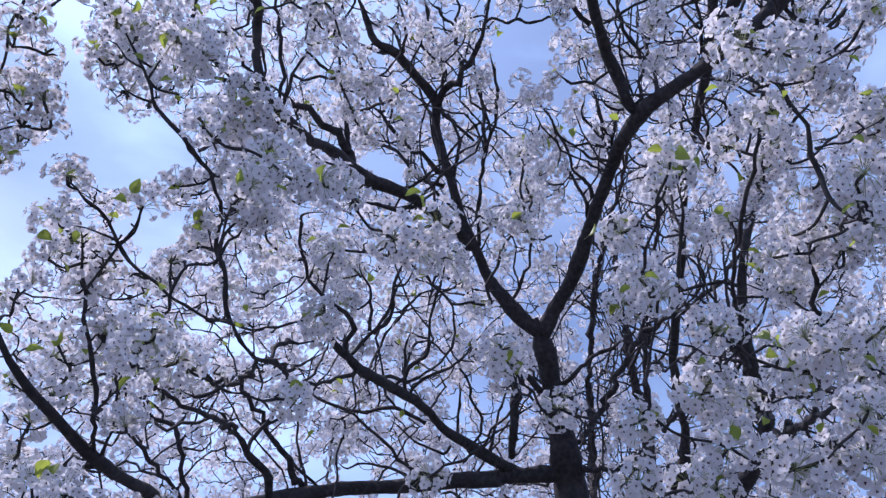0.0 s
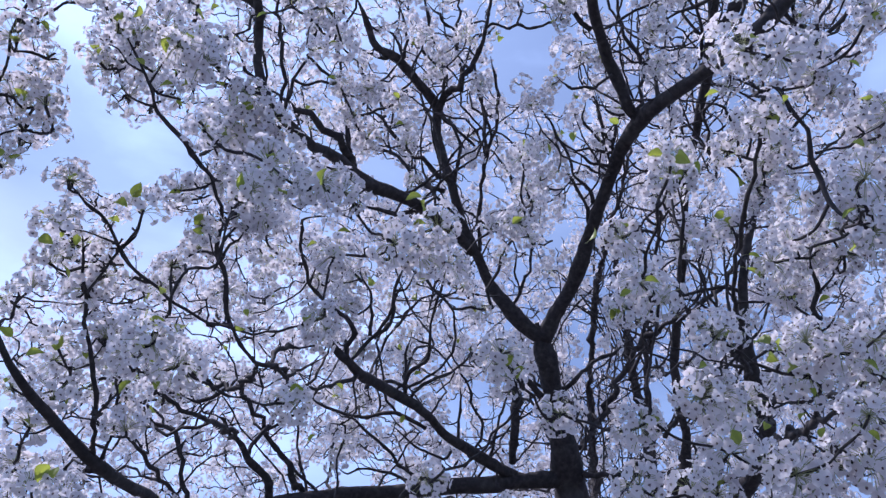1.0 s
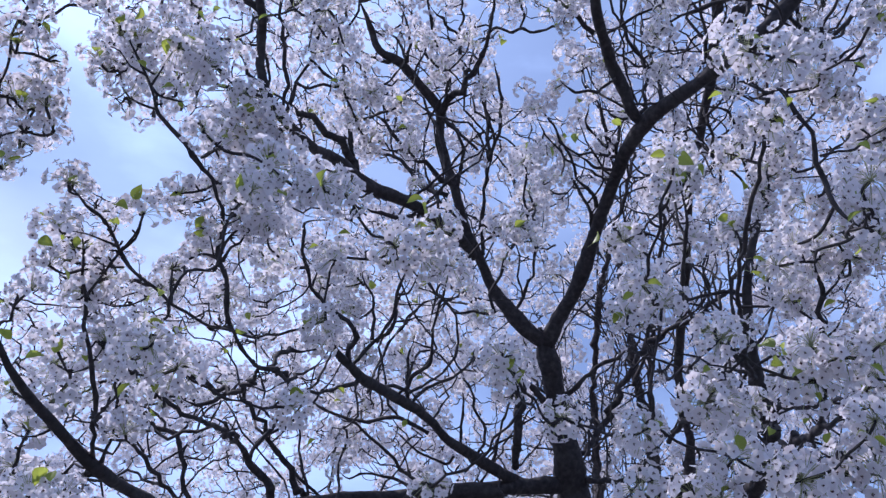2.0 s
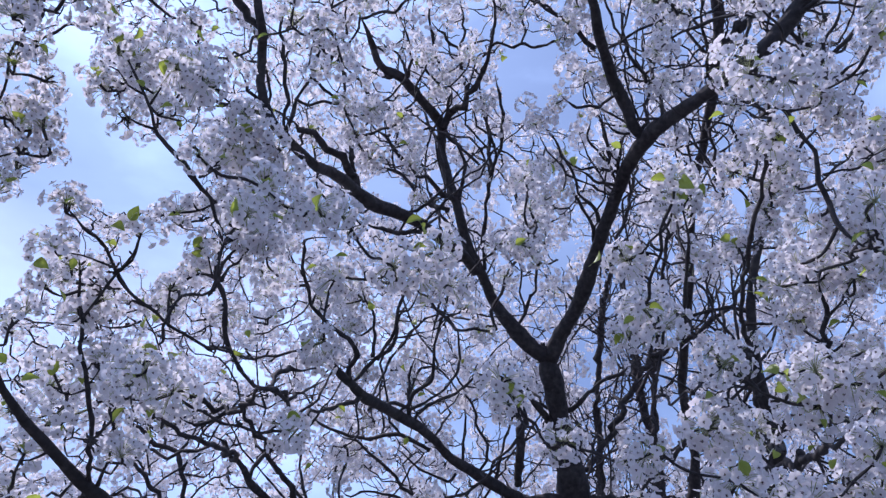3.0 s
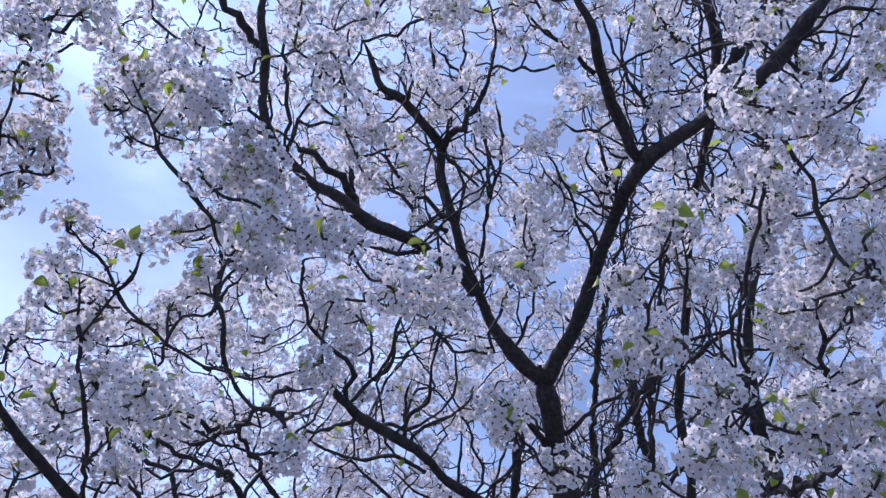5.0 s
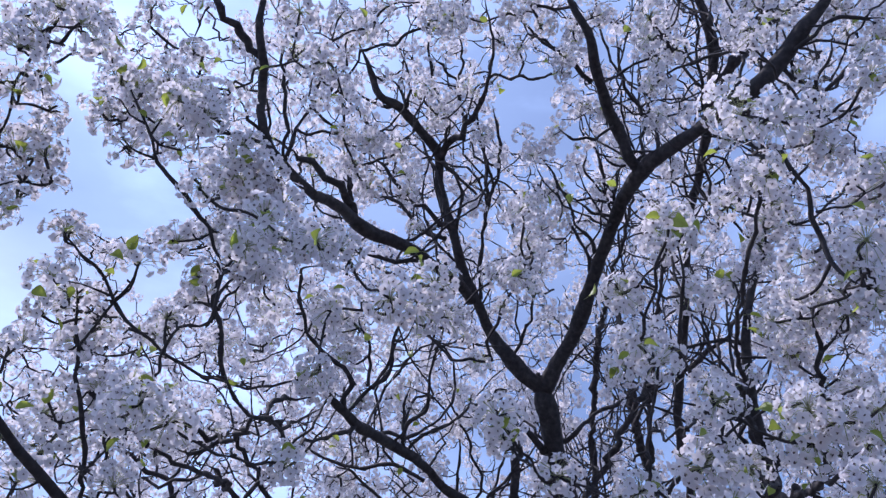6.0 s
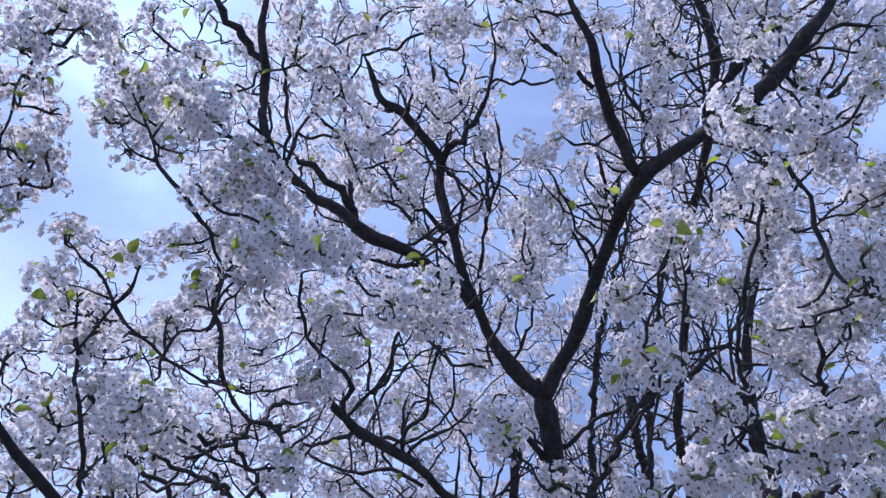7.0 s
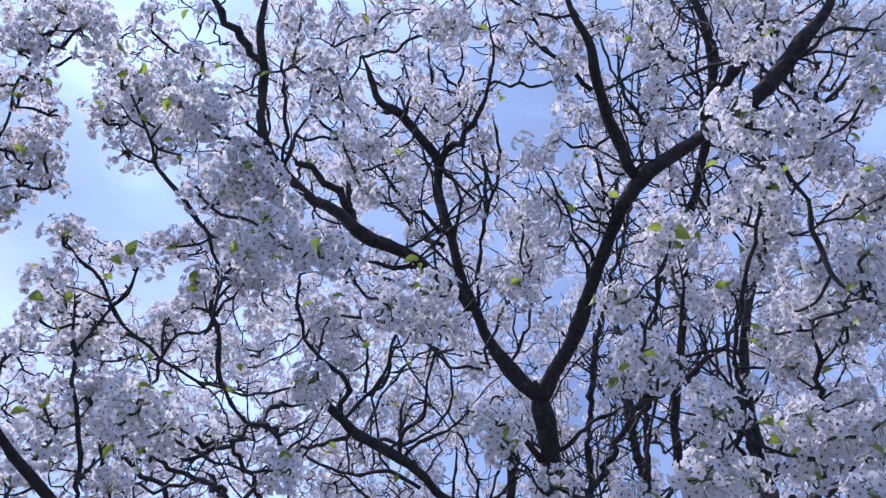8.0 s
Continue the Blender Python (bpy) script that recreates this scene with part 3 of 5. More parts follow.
limb("branch", [(0.524, 2.955, 2.636, 0.0161), (0.609, 2.860, 2.598, 0.0111), (0.721, 2.755, 2.572, 0.0097), (0.819, 2.653, 2.542, 0.0062)])
limb("branch", [(0.759, 2.371, 2.590, 0.0107), (0.749, 2.210, 2.556, 0.0101), (0.760, 2.101, 2.536, 0.0097), (0.760, 1.996, 2.510, 0.0057)], bare=True)
limb("branch", [(1.085, 1.840, 4.086, 0.0181), (1.132, 1.811, 4.075, 0.0201), (1.160, 1.763, 4.107, 0.0200), (1.182, 1.692, 4.205, 0.0156), (1.214, 1.574, 4.367, 0.0089)])
limb("branch", [(-0.166, 1.993, 4.045, 0.0082), (-0.182, 1.974, 4.072, 0.0070), (-0.201, 1.939, 4.121, 0.0065), (-0.233, 1.918, 4.131, 0.0065), (-0.266, 1.913, 4.139, 0.0047)])
limb("branch", [(1.053, 2.312, 2.586, 0.0094), (0.753, 1.606, 2.282, 0.0065), (0.607, 1.371, 2.180, 0.0044), (0.567, 1.318, 2.168, 0.0038), (0.546, 1.291, 2.171, 0.0023)], bare=True)
limb("branch", [(0.166, 2.226, 3.726, 0.0094), (0.196, 2.191, 3.773, 0.0082), (0.224, 2.109, 3.886, 0.0070), (0.206, 2.026, 4.000, 0.0051), (0.192, 1.985, 4.057, 0.0037)])
limb("branch", [(-0.022, 2.220, 3.954, 0.0097), (0.039, 2.231, 3.906, 0.0085), (0.091, 2.249, 3.847, 0.0077), (0.157, 2.258, 3.766, 0.0071)])
limb("branch", [(0.014, 2.368, 3.649, 0.0096), (-0.077, 2.374, 3.692, 0.0097), (-0.169, 2.364, 3.790, 0.0098), (-0.239, 2.367, 3.871, 0.0080), (-0.364, 2.386, 3.930, 0.0051)])
limb("branch", [(-0.445, 1.188, 2.448, 0.0032), (-0.456, 1.171, 2.455, 0.0027), (-0.457, 1.146, 2.472, 0.0022), (-0.462, 1.129, 2.479, 0.0017)], bare=True)
limb("branch", [(-0.441, 1.187, 2.450, 0.0032), (-0.433, 1.198, 2.486, 0.0028), (-0.418, 1.205, 2.527, 0.0024), (-0.400, 1.215, 2.565, 0.0019)], bare=True)
limb("branch", [(-0.445, 1.167, 2.477, 0.0028), (-0.436, 1.161, 2.519, 0.0022), (-0.418, 1.169, 2.543, 0.0017)])
limb("branch", [(-0.489, 1.492, 2.779, 0.0053), (-0.475, 1.507, 2.758, 0.0053), (-0.469, 1.526, 2.732, 0.0053)])
limb("branch", [(-0.285, 1.927, 2.623, 0.0078), (-0.268, 1.877, 2.662, 0.0073), (-0.267, 1.833, 2.692, 0.0069), (-0.297, 1.804, 2.703, 0.0065), (-0.343, 1.768, 2.724, 0.0060), (-0.378, 1.728, 2.749, 0.0056), (-0.383, 1.690, 2.772, 0.0052), (-0.394, 1.649, 2.800, 0.0048), (-0.394, 1.598, 2.840, 0.0044), (-0.386, 1.569, 2.850, 0.0040), (-0.349, 1.550, 2.847, 0.0037), (-0.320, 1.536, 2.837, 0.0032)], bare=True)
limb("branch", [(-0.385, 1.619, 2.774, 0.0050), (-0.404, 1.590, 2.785, 0.0044), (-0.413, 1.559, 2.800, 0.0038), (-0.420, 1.533, 2.808, 0.0032)])
limb("branch", [(-0.371, 1.706, 2.740, 0.0040), (-0.351, 1.660, 2.760, 0.0032), (-0.334, 1.617, 2.777, 0.0024)])
limb("branch", [(-0.380, 1.633, 2.754, 0.0039), (-0.398, 1.623, 2.740, 0.0033), (-0.428, 1.612, 2.727, 0.0027), (-0.457, 1.601, 2.714, 0.0022)])
limb("branch", [(-0.218, 1.923, 2.697, 0.0055), (-0.218, 1.868, 2.772, 0.0050), (-0.223, 1.843, 2.806, 0.0045), (-0.243, 1.826, 2.829, 0.0040), (-0.251, 1.807, 2.856, 0.0035), (-0.233, 1.803, 2.862, 0.0030)], bare=True)
limb("branch", [(-0.209, 1.928, 2.690, 0.0060), (-0.184, 1.906, 2.720, 0.0056), (-0.155, 1.883, 2.751, 0.0051), (-0.142, 1.838, 2.813, 0.0046), (-0.121, 1.807, 2.856, 0.0041), (-0.094, 1.789, 2.881, 0.0037)], bare=True)
limb("branch", [(-0.145, 1.850, 2.796, 0.0042), (-0.111, 1.843, 2.806, 0.0037), (-0.094, 1.818, 2.840, 0.0032), (-0.083, 1.804, 2.860, 0.0027)])
limb("branch", [(-0.143, 2.351, 2.702, 0.0084), (-0.128, 2.311, 2.740, 0.0079), (-0.112, 2.283, 2.762, 0.0074), (-0.081, 2.260, 2.777, 0.0069), (-0.054, 2.242, 2.784, 0.0063), (-0.050, 2.202, 2.823, 0.0058), (-0.042, 2.148, 2.880, 0.0053), (-0.027, 2.100, 2.929, 0.0048), (-0.015, 2.077, 2.943, 0.0044), (0.004, 2.033, 2.986, 0.0039), (0.019, 1.998, 3.019, 0.0034)], bare=True)
limb("branch", [(-0.015, 2.060, 2.932, 0.0048), (-0.045, 2.051, 2.946, 0.0039), (-0.083, 2.042, 2.958, 0.0030)])
limb("branch", [(-0.019, 2.067, 2.923, 0.0040), (0.030, 2.058, 2.935, 0.0034), (0.058, 2.047, 2.950, 0.0027)])
limb("branch", [(-0.049, 2.184, 2.813, 0.0038), (-0.094, 2.185, 2.829, 0.0033), (-0.136, 2.188, 2.842, 0.0027)])
limb("branch", [(0.118, 2.754, 2.658, 0.0063), (0.149, 2.722, 2.714, 0.0060), (0.145, 2.697, 2.761, 0.0056), (0.119, 2.677, 2.800, 0.0053), (0.097, 2.632, 2.874, 0.0050), (0.062, 2.604, 2.926, 0.0047), (0.024, 2.567, 2.988, 0.0043), (-0.002, 2.541, 3.037, 0.0040)], bare=True)
limb("branch", [(0.146, 2.711, 2.768, 0.0048), (0.190, 2.718, 2.775, 0.0040), (0.213, 2.721, 2.789, 0.0032)])
limb("branch", [(0.052, 2.735, 2.685, 0.0063), (0.062, 2.705, 2.754, 0.0058), (0.062, 2.669, 2.832, 0.0053), (0.071, 2.632, 2.911, 0.0048)])
limb("branch", [(0.182, 2.823, 2.648, 0.0080), (0.210, 2.772, 2.747, 0.0070), (0.234, 2.735, 2.826, 0.0059), (0.253, 2.711, 2.888, 0.0049)], bare=True)
limb("branch", [(0.413, 2.753, 2.880, 0.0136), (0.364, 2.704, 2.892, 0.0119), (0.326, 2.655, 2.902, 0.0103), (0.305, 2.614, 2.902, 0.0087)], bare=True)
limb("branch", [(-0.030, 2.727, 2.526, 0.0084), (-0.129, 2.671, 2.551, 0.0075), (-0.190, 2.605, 2.591, 0.0067), (-0.263, 2.534, 2.637, 0.0059), (-0.314, 2.477, 2.665, 0.0051), (-0.383, 2.430, 2.678, 0.0043)], bare=True)
limb("branch", [(0.034, 2.705, 2.640, 0.0077), (0.004, 2.696, 2.610, 0.0067), (-0.072, 2.657, 2.621, 0.0057), (-0.144, 2.602, 2.654, 0.0047), (-0.195, 2.554, 2.678, 0.0037)], bare=True)
limb("branch", [(-0.081, 2.682, 2.502, 0.0074), (-0.131, 2.643, 2.514, 0.0065), (-0.252, 2.596, 2.535, 0.0055), (-0.340, 2.581, 2.513, 0.0045), (-0.377, 2.541, 2.525, 0.0036)])
limb("branch", [(0.592, 2.212, 3.455, 0.0079), (0.575, 2.183, 3.489, 0.0074), (0.542, 2.165, 3.507, 0.0069), (0.506, 2.143, 3.532, 0.0064), (0.496, 2.116, 3.561, 0.0059), (0.474, 2.079, 3.606, 0.0054), (0.440, 2.040, 3.653, 0.0049), (0.418, 2.016, 3.681, 0.0045), (0.398, 1.987, 3.713, 0.0040)], bare=True)
limb("branch", [(0.635, 2.066, 3.520, 0.0070), (0.573, 2.076, 3.527, 0.0064), (0.543, 2.070, 3.557, 0.0058), (0.502, 2.067, 3.583, 0.0053), (0.474, 2.069, 3.600, 0.0048)], bare=True)
limb("branch", [(0.476, 2.199, 3.508, 0.0048), (0.413, 2.195, 3.513, 0.0040), (0.391, 2.168, 3.549, 0.0032)])
limb("branch", [(0.646, 2.047, 3.546, 0.0077), (0.626, 1.997, 3.581, 0.0069), (0.594, 1.958, 3.600, 0.0061), (0.575, 1.913, 3.628, 0.0053), (0.565, 1.862, 3.664, 0.0045), (0.550, 1.830, 3.674, 0.0037)])
limb("branch", [(0.635, 2.027, 3.574, 0.0062), (0.592, 2.012, 3.595, 0.0056), (0.549, 1.986, 3.629, 0.0050), (0.528, 1.961, 3.664, 0.0045), (0.539, 1.930, 3.708, 0.0040), (0.532, 1.917, 3.725, 0.0034)])
limb("branch", [(0.642, 2.034, 3.564, 0.0077), (0.650, 2.005, 3.603, 0.0072), (0.663, 1.974, 3.647, 0.0067), (0.670, 1.955, 3.673, 0.0062)])
limb("branch", [(0.642, 1.814, 3.526, 0.0058), (0.590, 1.812, 3.530, 0.0050), (0.560, 1.798, 3.549, 0.0043), (0.540, 1.774, 3.581, 0.0036)])
limb("branch", [(0.593, 1.721, 3.620, 0.0078), (0.550, 1.740, 3.601, 0.0073), (0.527, 1.750, 3.592, 0.0067), (0.488, 1.748, 3.601, 0.0060), (0.449, 1.756, 3.595, 0.0055), (0.430, 1.749, 3.611, 0.0049), (0.401, 1.733, 3.638, 0.0043)], bare=True)
limb("branch", [(0.494, 1.756, 3.607, 0.0043), (0.474, 1.737, 3.633, 0.0037), (0.480, 1.716, 3.662, 0.0032), (0.482, 1.698, 3.686, 0.0026)])
limb("branch", [(1.047, 2.073, 3.766, 0.0073), (1.056, 2.115, 3.666, 0.0066), (1.071, 2.129, 3.603, 0.0060), (1.058, 2.146, 3.538, 0.0053), (1.018, 2.140, 3.503, 0.0048)])
limb("branch", [(1.053, 2.093, 3.569, 0.0063), (1.100, 2.072, 3.576, 0.0057), (1.139, 2.063, 3.567, 0.0050), (1.173, 2.078, 3.525, 0.0045), (1.176, 2.113, 3.456, 0.0039)])
limb("branch", [(1.132, 2.057, 3.567, 0.0055), (1.177, 2.066, 3.543, 0.0047), (1.228, 2.067, 3.530, 0.0039), (1.258, 2.039, 3.557, 0.0031)])
limb("branch", [(1.033, 1.906, 3.145, 0.0060), (1.059, 1.849, 3.195, 0.0051), (1.089, 1.810, 3.220, 0.0042), (1.115, 1.776, 3.238, 0.0033)])
limb("branch", [(0.995, 1.994, 3.023, 0.0088), (0.982, 1.904, 2.935, 0.0068), (0.975, 1.796, 2.871, 0.0048)])

# umbels on the outer twigs, and young leaves
umbels, leaves = [], []
umbels += [(-0.53, 0.79, 2.30), (-0.49, 0.90, 2.34), (-0.75, 1.14, 2.49), (-0.77, 1.21, 2.47), (-0.58, 0.87, 2.17), (-0.56, 0.94, 2.12), (-0.68, 0.75, 2.56), (-0.66, 0.81, 2.53), (-0.64, 0.80, 2.41), (-0.65, 0.87, 2.47), (-0.71, 0.83, 2.52), (-0.75, 0.94, 2.48), (-0.60, 0.85, 2.62), (-0.59, 0.79, 2.59), (-0.52, 0.84, 2.47), (-0.89, 1.23, 3.24), (-0.47, 0.72, 2.53), (-0.55, 1.19, 2.60), (-0.40, 0.89, 2.22), (-0.43, 1.03, 2.35), (-0.28, 0.80, 2.12), (-0.42, 0.75, 2.55), (-0.55, 0.91, 2.82), (-0.40, 0.81, 2.58)]
umbels += [(-0.46, 0.88, 2.57), (-0.29, 0.63, 2.24), (-0.31, 0.80, 2.41), (-0.34, 0.87, 2.57), (-0.36, 0.91, 2.41), (-0.23, 0.67, 2.18), (-0.15, 0.68, 2.20), (-0.14, 0.79, 2.28), (-0.19, 0.72, 2.23), (-0.20, 1.11, 2.40), (-0.01, 1.00, 2.38), (-0.04, 1.00, 2.32), (0.01, 1.12, 2.39), (-0.08, 0.95, 2.31), (0.08, 0.92, 2.09), (0.11, 1.17, 2.18), (0.18, 1.07, 2.07), (-0.21, 1.18, 2.27), (-0.22, 1.12, 2.27), (-0.35, 0.78, 2.03), (-0.44, 0.92, 2.09), (-0.38, 0.95, 2.09), (-0.49, 0.96, 2.14), (-0.24, 1.08, 2.09)]
umbels += [(-0.37, 1.47, 2.28), (-0.03, 1.40, 2.08), (0.36, 0.57, 2.31), (0.38, 0.63, 2.40), (0.42, 0.60, 2.34), (0.46, 0.60, 2.27), (0.50, 0.63, 2.23), (0.55, 0.74, 2.45), (0.27, 0.64, 2.21), (0.45, 0.71, 2.29), (0.41, 0.69, 2.32), (0.44, 0.83, 2.40), (0.41, 1.02, 2.49), (0.34, 1.12, 2.45), (0.36, 1.32, 2.59), (0.26, 0.82, 2.15), (0.31, 0.90, 2.17), (0.32, 1.10, 2.28), (0.33, 0.77, 2.04), (0.50, 1.21, 2.31), (0.33, 0.81, 1.98), (0.31, 0.82, 1.98), (0.50, 1.14, 2.12), (0.42, 0.71, 2.13)]
umbels += [(0.46, 0.72, 2.13), (0.54, 0.99, 2.30), (0.42, 0.76, 2.09), (0.55, 0.74, 2.21), (0.51, 0.71, 2.21), (0.53, 0.74, 2.14), (0.43, 0.77, 2.03), (0.47, 0.78, 2.02), (0.51, 0.77, 2.03), (0.46, 0.84, 2.02), (0.58, 0.91, 2.13), (0.59, 1.15, 2.17), (0.28, 1.00, 2.02), (0.41, 1.41, 2.13), (0.28, 1.05, 1.95), (0.39, 1.05, 1.94), (0.40, 1.19, 1.99), (0.41, 1.02, 1.99), (0.54, 1.01, 1.97), (0.47, 0.97, 1.94), (0.59, 0.96, 2.02), (0.60, 1.02, 1.97), (0.63, 1.26, 2.01), (0.50, 0.79, 2.27)]
umbels += [(0.49, 0.88, 2.33), (0.54, 1.09, 2.46), (0.49, 1.17, 2.49), (0.58, 0.76, 2.28), (0.51, 0.87, 2.39), (-0.56, 1.00, 1.93), (-0.58, 1.14, 1.96), (-0.68, 1.15, 2.08), (-0.68, 1.19, 2.15), (-0.78, 1.31, 2.08), (-0.57, 1.26, 2.12), (-0.49, 1.36, 2.23), (-0.46, 1.12, 2.11), (-0.23, 1.72, 2.32), (-0.16, 1.17, 2.39), (-0.19, 1.29, 2.41), (-0.29, 1.41, 2.55), (0.17, 1.35, 2.67), (-0.05, 1.05, 2.81), (0.31, 1.50, 3.09), (0.23, 1.37, 2.92), (0.25, 1.14, 2.91), (0.38, 1.17, 3.04), (-0.56, 0.65, 2.61)]
umbels += [(-0.67, 0.73, 2.77), (-0.66, 0.70, 2.66), (-0.58, 0.69, 2.69), (-0.70, 0.98, 3.17), (-0.59, 1.03, 3.08), (-0.23, 0.87, 2.82), (-0.28, 0.80, 2.88), (0.02, 1.02, 3.22), (-0.03, 1.01, 3.18), (0.32, 1.08, 3.24), (0.32, 0.87, 2.98), (0.44, 0.90, 3.03), (0.67, 0.71, 2.58), (0.80, 0.79, 2.79), (0.71, 0.75, 2.81), (-0.67, 0.69, 2.60), (0.54, 0.75, 2.74), (0.07, 0.96, 3.08), (0.19, 1.25, 3.59), (0.30, 1.28, 3.58), (0.34, 1.26, 3.39), (0.35, 1.37, 3.46), (0.16, 1.32, 3.53), (0.25, 1.24, 3.64)]
umbels += [(-0.06, 1.40, 3.41), (-0.02, 1.45, 3.35), (-0.20, 1.33, 3.11), (-0.27, 1.52, 3.21), (-0.23, 1.58, 3.17), (-0.11, 1.59, 3.16), (0.11, 1.48, 3.30), (-0.29, 1.40, 3.21), (-0.14, 1.51, 3.26), (-0.34, 1.24, 3.27)]
leaves += [(-0.44, 0.65, 2.50, 0.032), (-0.50, 0.70, 2.56, 0.036), (-0.44, 0.68, 2.50, 0.026), (-0.39, 0.71, 2.44, 0.029), (-0.46, 0.73, 2.49, 0.019), (-0.38, 0.68, 2.38, 0.029), (-0.35, 0.67, 2.37, 0.021), (-0.30, 0.72, 2.40, 0.028), (-0.38, 0.83, 2.50, 0.017), (-0.26, 0.79, 2.32, 0.031), (-0.29, 1.01, 2.47, 0.027), (-0.26, 0.81, 2.37, 0.021), (-0.30, 0.56, 2.37, 0.020), (-0.45, 0.79, 2.26, 0.033), (-0.58, 1.01, 2.41, 0.033), (-0.45, 0.82, 2.31, 0.029), (-0.34, 0.80, 2.24, 0.023), (-0.52, 0.77, 2.18, 0.025), (-0.64, 1.03, 2.31, 0.026), (-0.46, 1.01, 2.26, 0.027)]
leaves += [(-0.47, 0.99, 2.23, 0.024), (-0.44, 0.98, 2.18, 0.031), (-0.45, 1.10, 2.24, 0.038), (-0.66, 1.06, 2.17, 0.032), (-0.48, 0.81, 2.05, 0.029), (-0.51, 1.08, 2.12, 0.030), (-0.43, 1.01, 2.09, 0.019), (-0.58, 1.05, 1.97, 0.042), (-0.62, 1.16, 2.01, 0.028), (-0.64, 0.94, 2.14, 0.026), (-0.25, 0.79, 2.06, 0.017), (-0.38, 1.13, 2.22, 0.018), (-0.05, 0.93, 2.39, 0.040), (-0.03, 0.82, 2.28, 0.025), (-0.15, 0.83, 2.21, 0.021), (-0.15, 0.88, 2.28, 0.021), (-0.09, 0.76, 2.11, 0.019), (-0.03, 0.93, 2.23, 0.023), (-0.04, 0.89, 2.17, 0.022), (-0.06, 0.91, 2.10, 0.021)]
leaves += [(-0.19, 0.88, 2.02, 0.025), (-0.14, 0.91, 2.04, 0.019), (-0.22, 1.17, 2.07, 0.021), (-0.07, 1.18, 2.11, 0.022), (-0.04, 1.03, 2.12, 0.024), (0.11, 0.97, 2.09, 0.024), (0.07, 0.61, 2.40, 0.020), (0.09, 0.75, 2.57, 0.022), (0.23, 0.88, 2.58, 0.026), (0.16, 0.65, 2.25, 0.017), (0.20, 0.88, 2.49, 0.021), (0.13, 0.66, 2.24, 0.016), (0.24, 0.73, 2.36, 0.018), (0.23, 0.90, 2.29, 0.023), (0.26, 0.76, 2.11, 0.023), (0.31, 0.67, 2.22, 0.026), (0.40, 0.75, 2.44, 0.023), (0.48, 0.90, 2.40, 0.023), (0.47, 0.70, 2.37, 0.023), (0.72, 0.86, 2.55, 0.042)]
leaves += [(0.54, 0.78, 2.18, 0.027), (0.72, 1.02, 2.43, 0.033), (0.46, 0.90, 2.22, 0.031), (0.47, 0.90, 2.25, 0.023), (0.50, 1.02, 2.17, 0.046), (0.50, 1.00, 2.13, 0.028), (0.51, 1.03, 2.42, 0.027), (0.51, 1.06, 2.46, 0.028), (0.43, 1.14, 1.99, 0.027), (0.37, 0.95, 2.09, 0.022), (0.45, 0.87, 1.98, 0.016), (0.39, 0.94, 1.98, 0.025), (0.47, 1.02, 2.03, 0.022), (0.55, 1.02, 2.02, 0.020), (0.60, 1.02, 2.03, 0.026), (0.63, 1.03, 2.02, 0.022), (0.64, 1.11, 2.01, 0.024), (0.47, 0.77, 2.09, 0.017), (0.55, 0.85, 2.04, 0.023), (0.35, 0.89, 2.45, 0.027)]
leaves += [(0.70, 0.74, 2.61, 0.026), (0.56, 0.66, 2.40, 0.019), (-0.31, 0.77, 2.66, 0.022), (-0.44, 0.59, 2.47, 0.028), (-0.38, 0.60, 2.56, 0.027), (-0.31, 0.52, 2.44, 0.025), (0.06, 0.69, 2.68, 0.025), (0.27, 0.63, 2.57, 0.022), (-0.14, 0.70, 2.72, 0.025), (0.16, 0.72, 2.61, 0.020), (-0.34, 0.67, 2.54, 0.019), (0.52, 0.99, 2.11, 0.035), (0.56, 1.09, 2.20, 0.035)]

hanging = [(-0.34, 0.92, 2.55), (-0.31, 0.93, 2.57), (-0.35, 0.92, 2.52), (-0.32, 0.94, 2.52), (-0.29, 0.98, 2.54)]  # these are placed to cover a limb in the camera's view
hanging += [(-0.66, 0.75, 2.61), (-0.66, 0.8, 2.58), (-0.65, 0.83, 2.5), (-0.65, 0.87, 2.48), (-0.69, 0.87, 2.44), (-0.72, 0.89, 2.42)]
hanging += [(-0.31, 1.72, 2.60), (-0.33, 1.71, 2.56), (-0.38, 1.68, 3.97), (-0.30, 1.62, 4.05), (-0.35, 1.67, 4.06)]
crests = [(-0.61, 0.90, 2.40), (-0.51, 0.97, 2.39), (-0.62, 0.93, 2.33), (-0.60, 0.96, 2.66), (-0.64, 0.98, 2.29), (-0.61, 1.01, 2.34), (-0.52, 1.10, 2.55), (-0.66, 0.91, 2.72), (-0.63, 0.90, 2.78), (-0.65, 0.94, 2.72)]  # domes on the rim of the crown

view_gaps, thinned = [], []


def view_gap(a, b, r0, r1, keep=0.0):
    (thinned if keep else view_gaps).append((np.array(a), np.array(b), r0, r1))


# gaps cut along the camera's lines of sight, where the sky shows
view_gap((-0.41, 0.50, 2.28), (-3.83, 4.65, 7.97), 0.015, 0.138)
view_gap((-0.40, 0.52, 2.24), (-3.79, 4.88, 7.64), 0.017, 0.161)
view_gap((-0.40, 0.55, 2.21), (-3.76, 5.14, 7.29), 0.022, 0.207)
view_gap((-0.39, 0.57, 2.17), (-3.64, 5.37, 6.97), 0.029, 0.276)
view_gap((-0.34, 0.58, 2.16), (-3.21, 5.47, 6.83), 0.031, 0.287)
view_gap((-0.30, 0.59, 2.15), (-2.84, 5.54, 6.73), 0.023, 0.218)
view_gap((-0.44, 0.60, 2.14), (-4.16, 5.59, 6.66), 0.023, 0.218)
view_gap((-0.46, 0.62, 2.11), (-4.28, 5.83, 6.34), 0.034, 0.316)
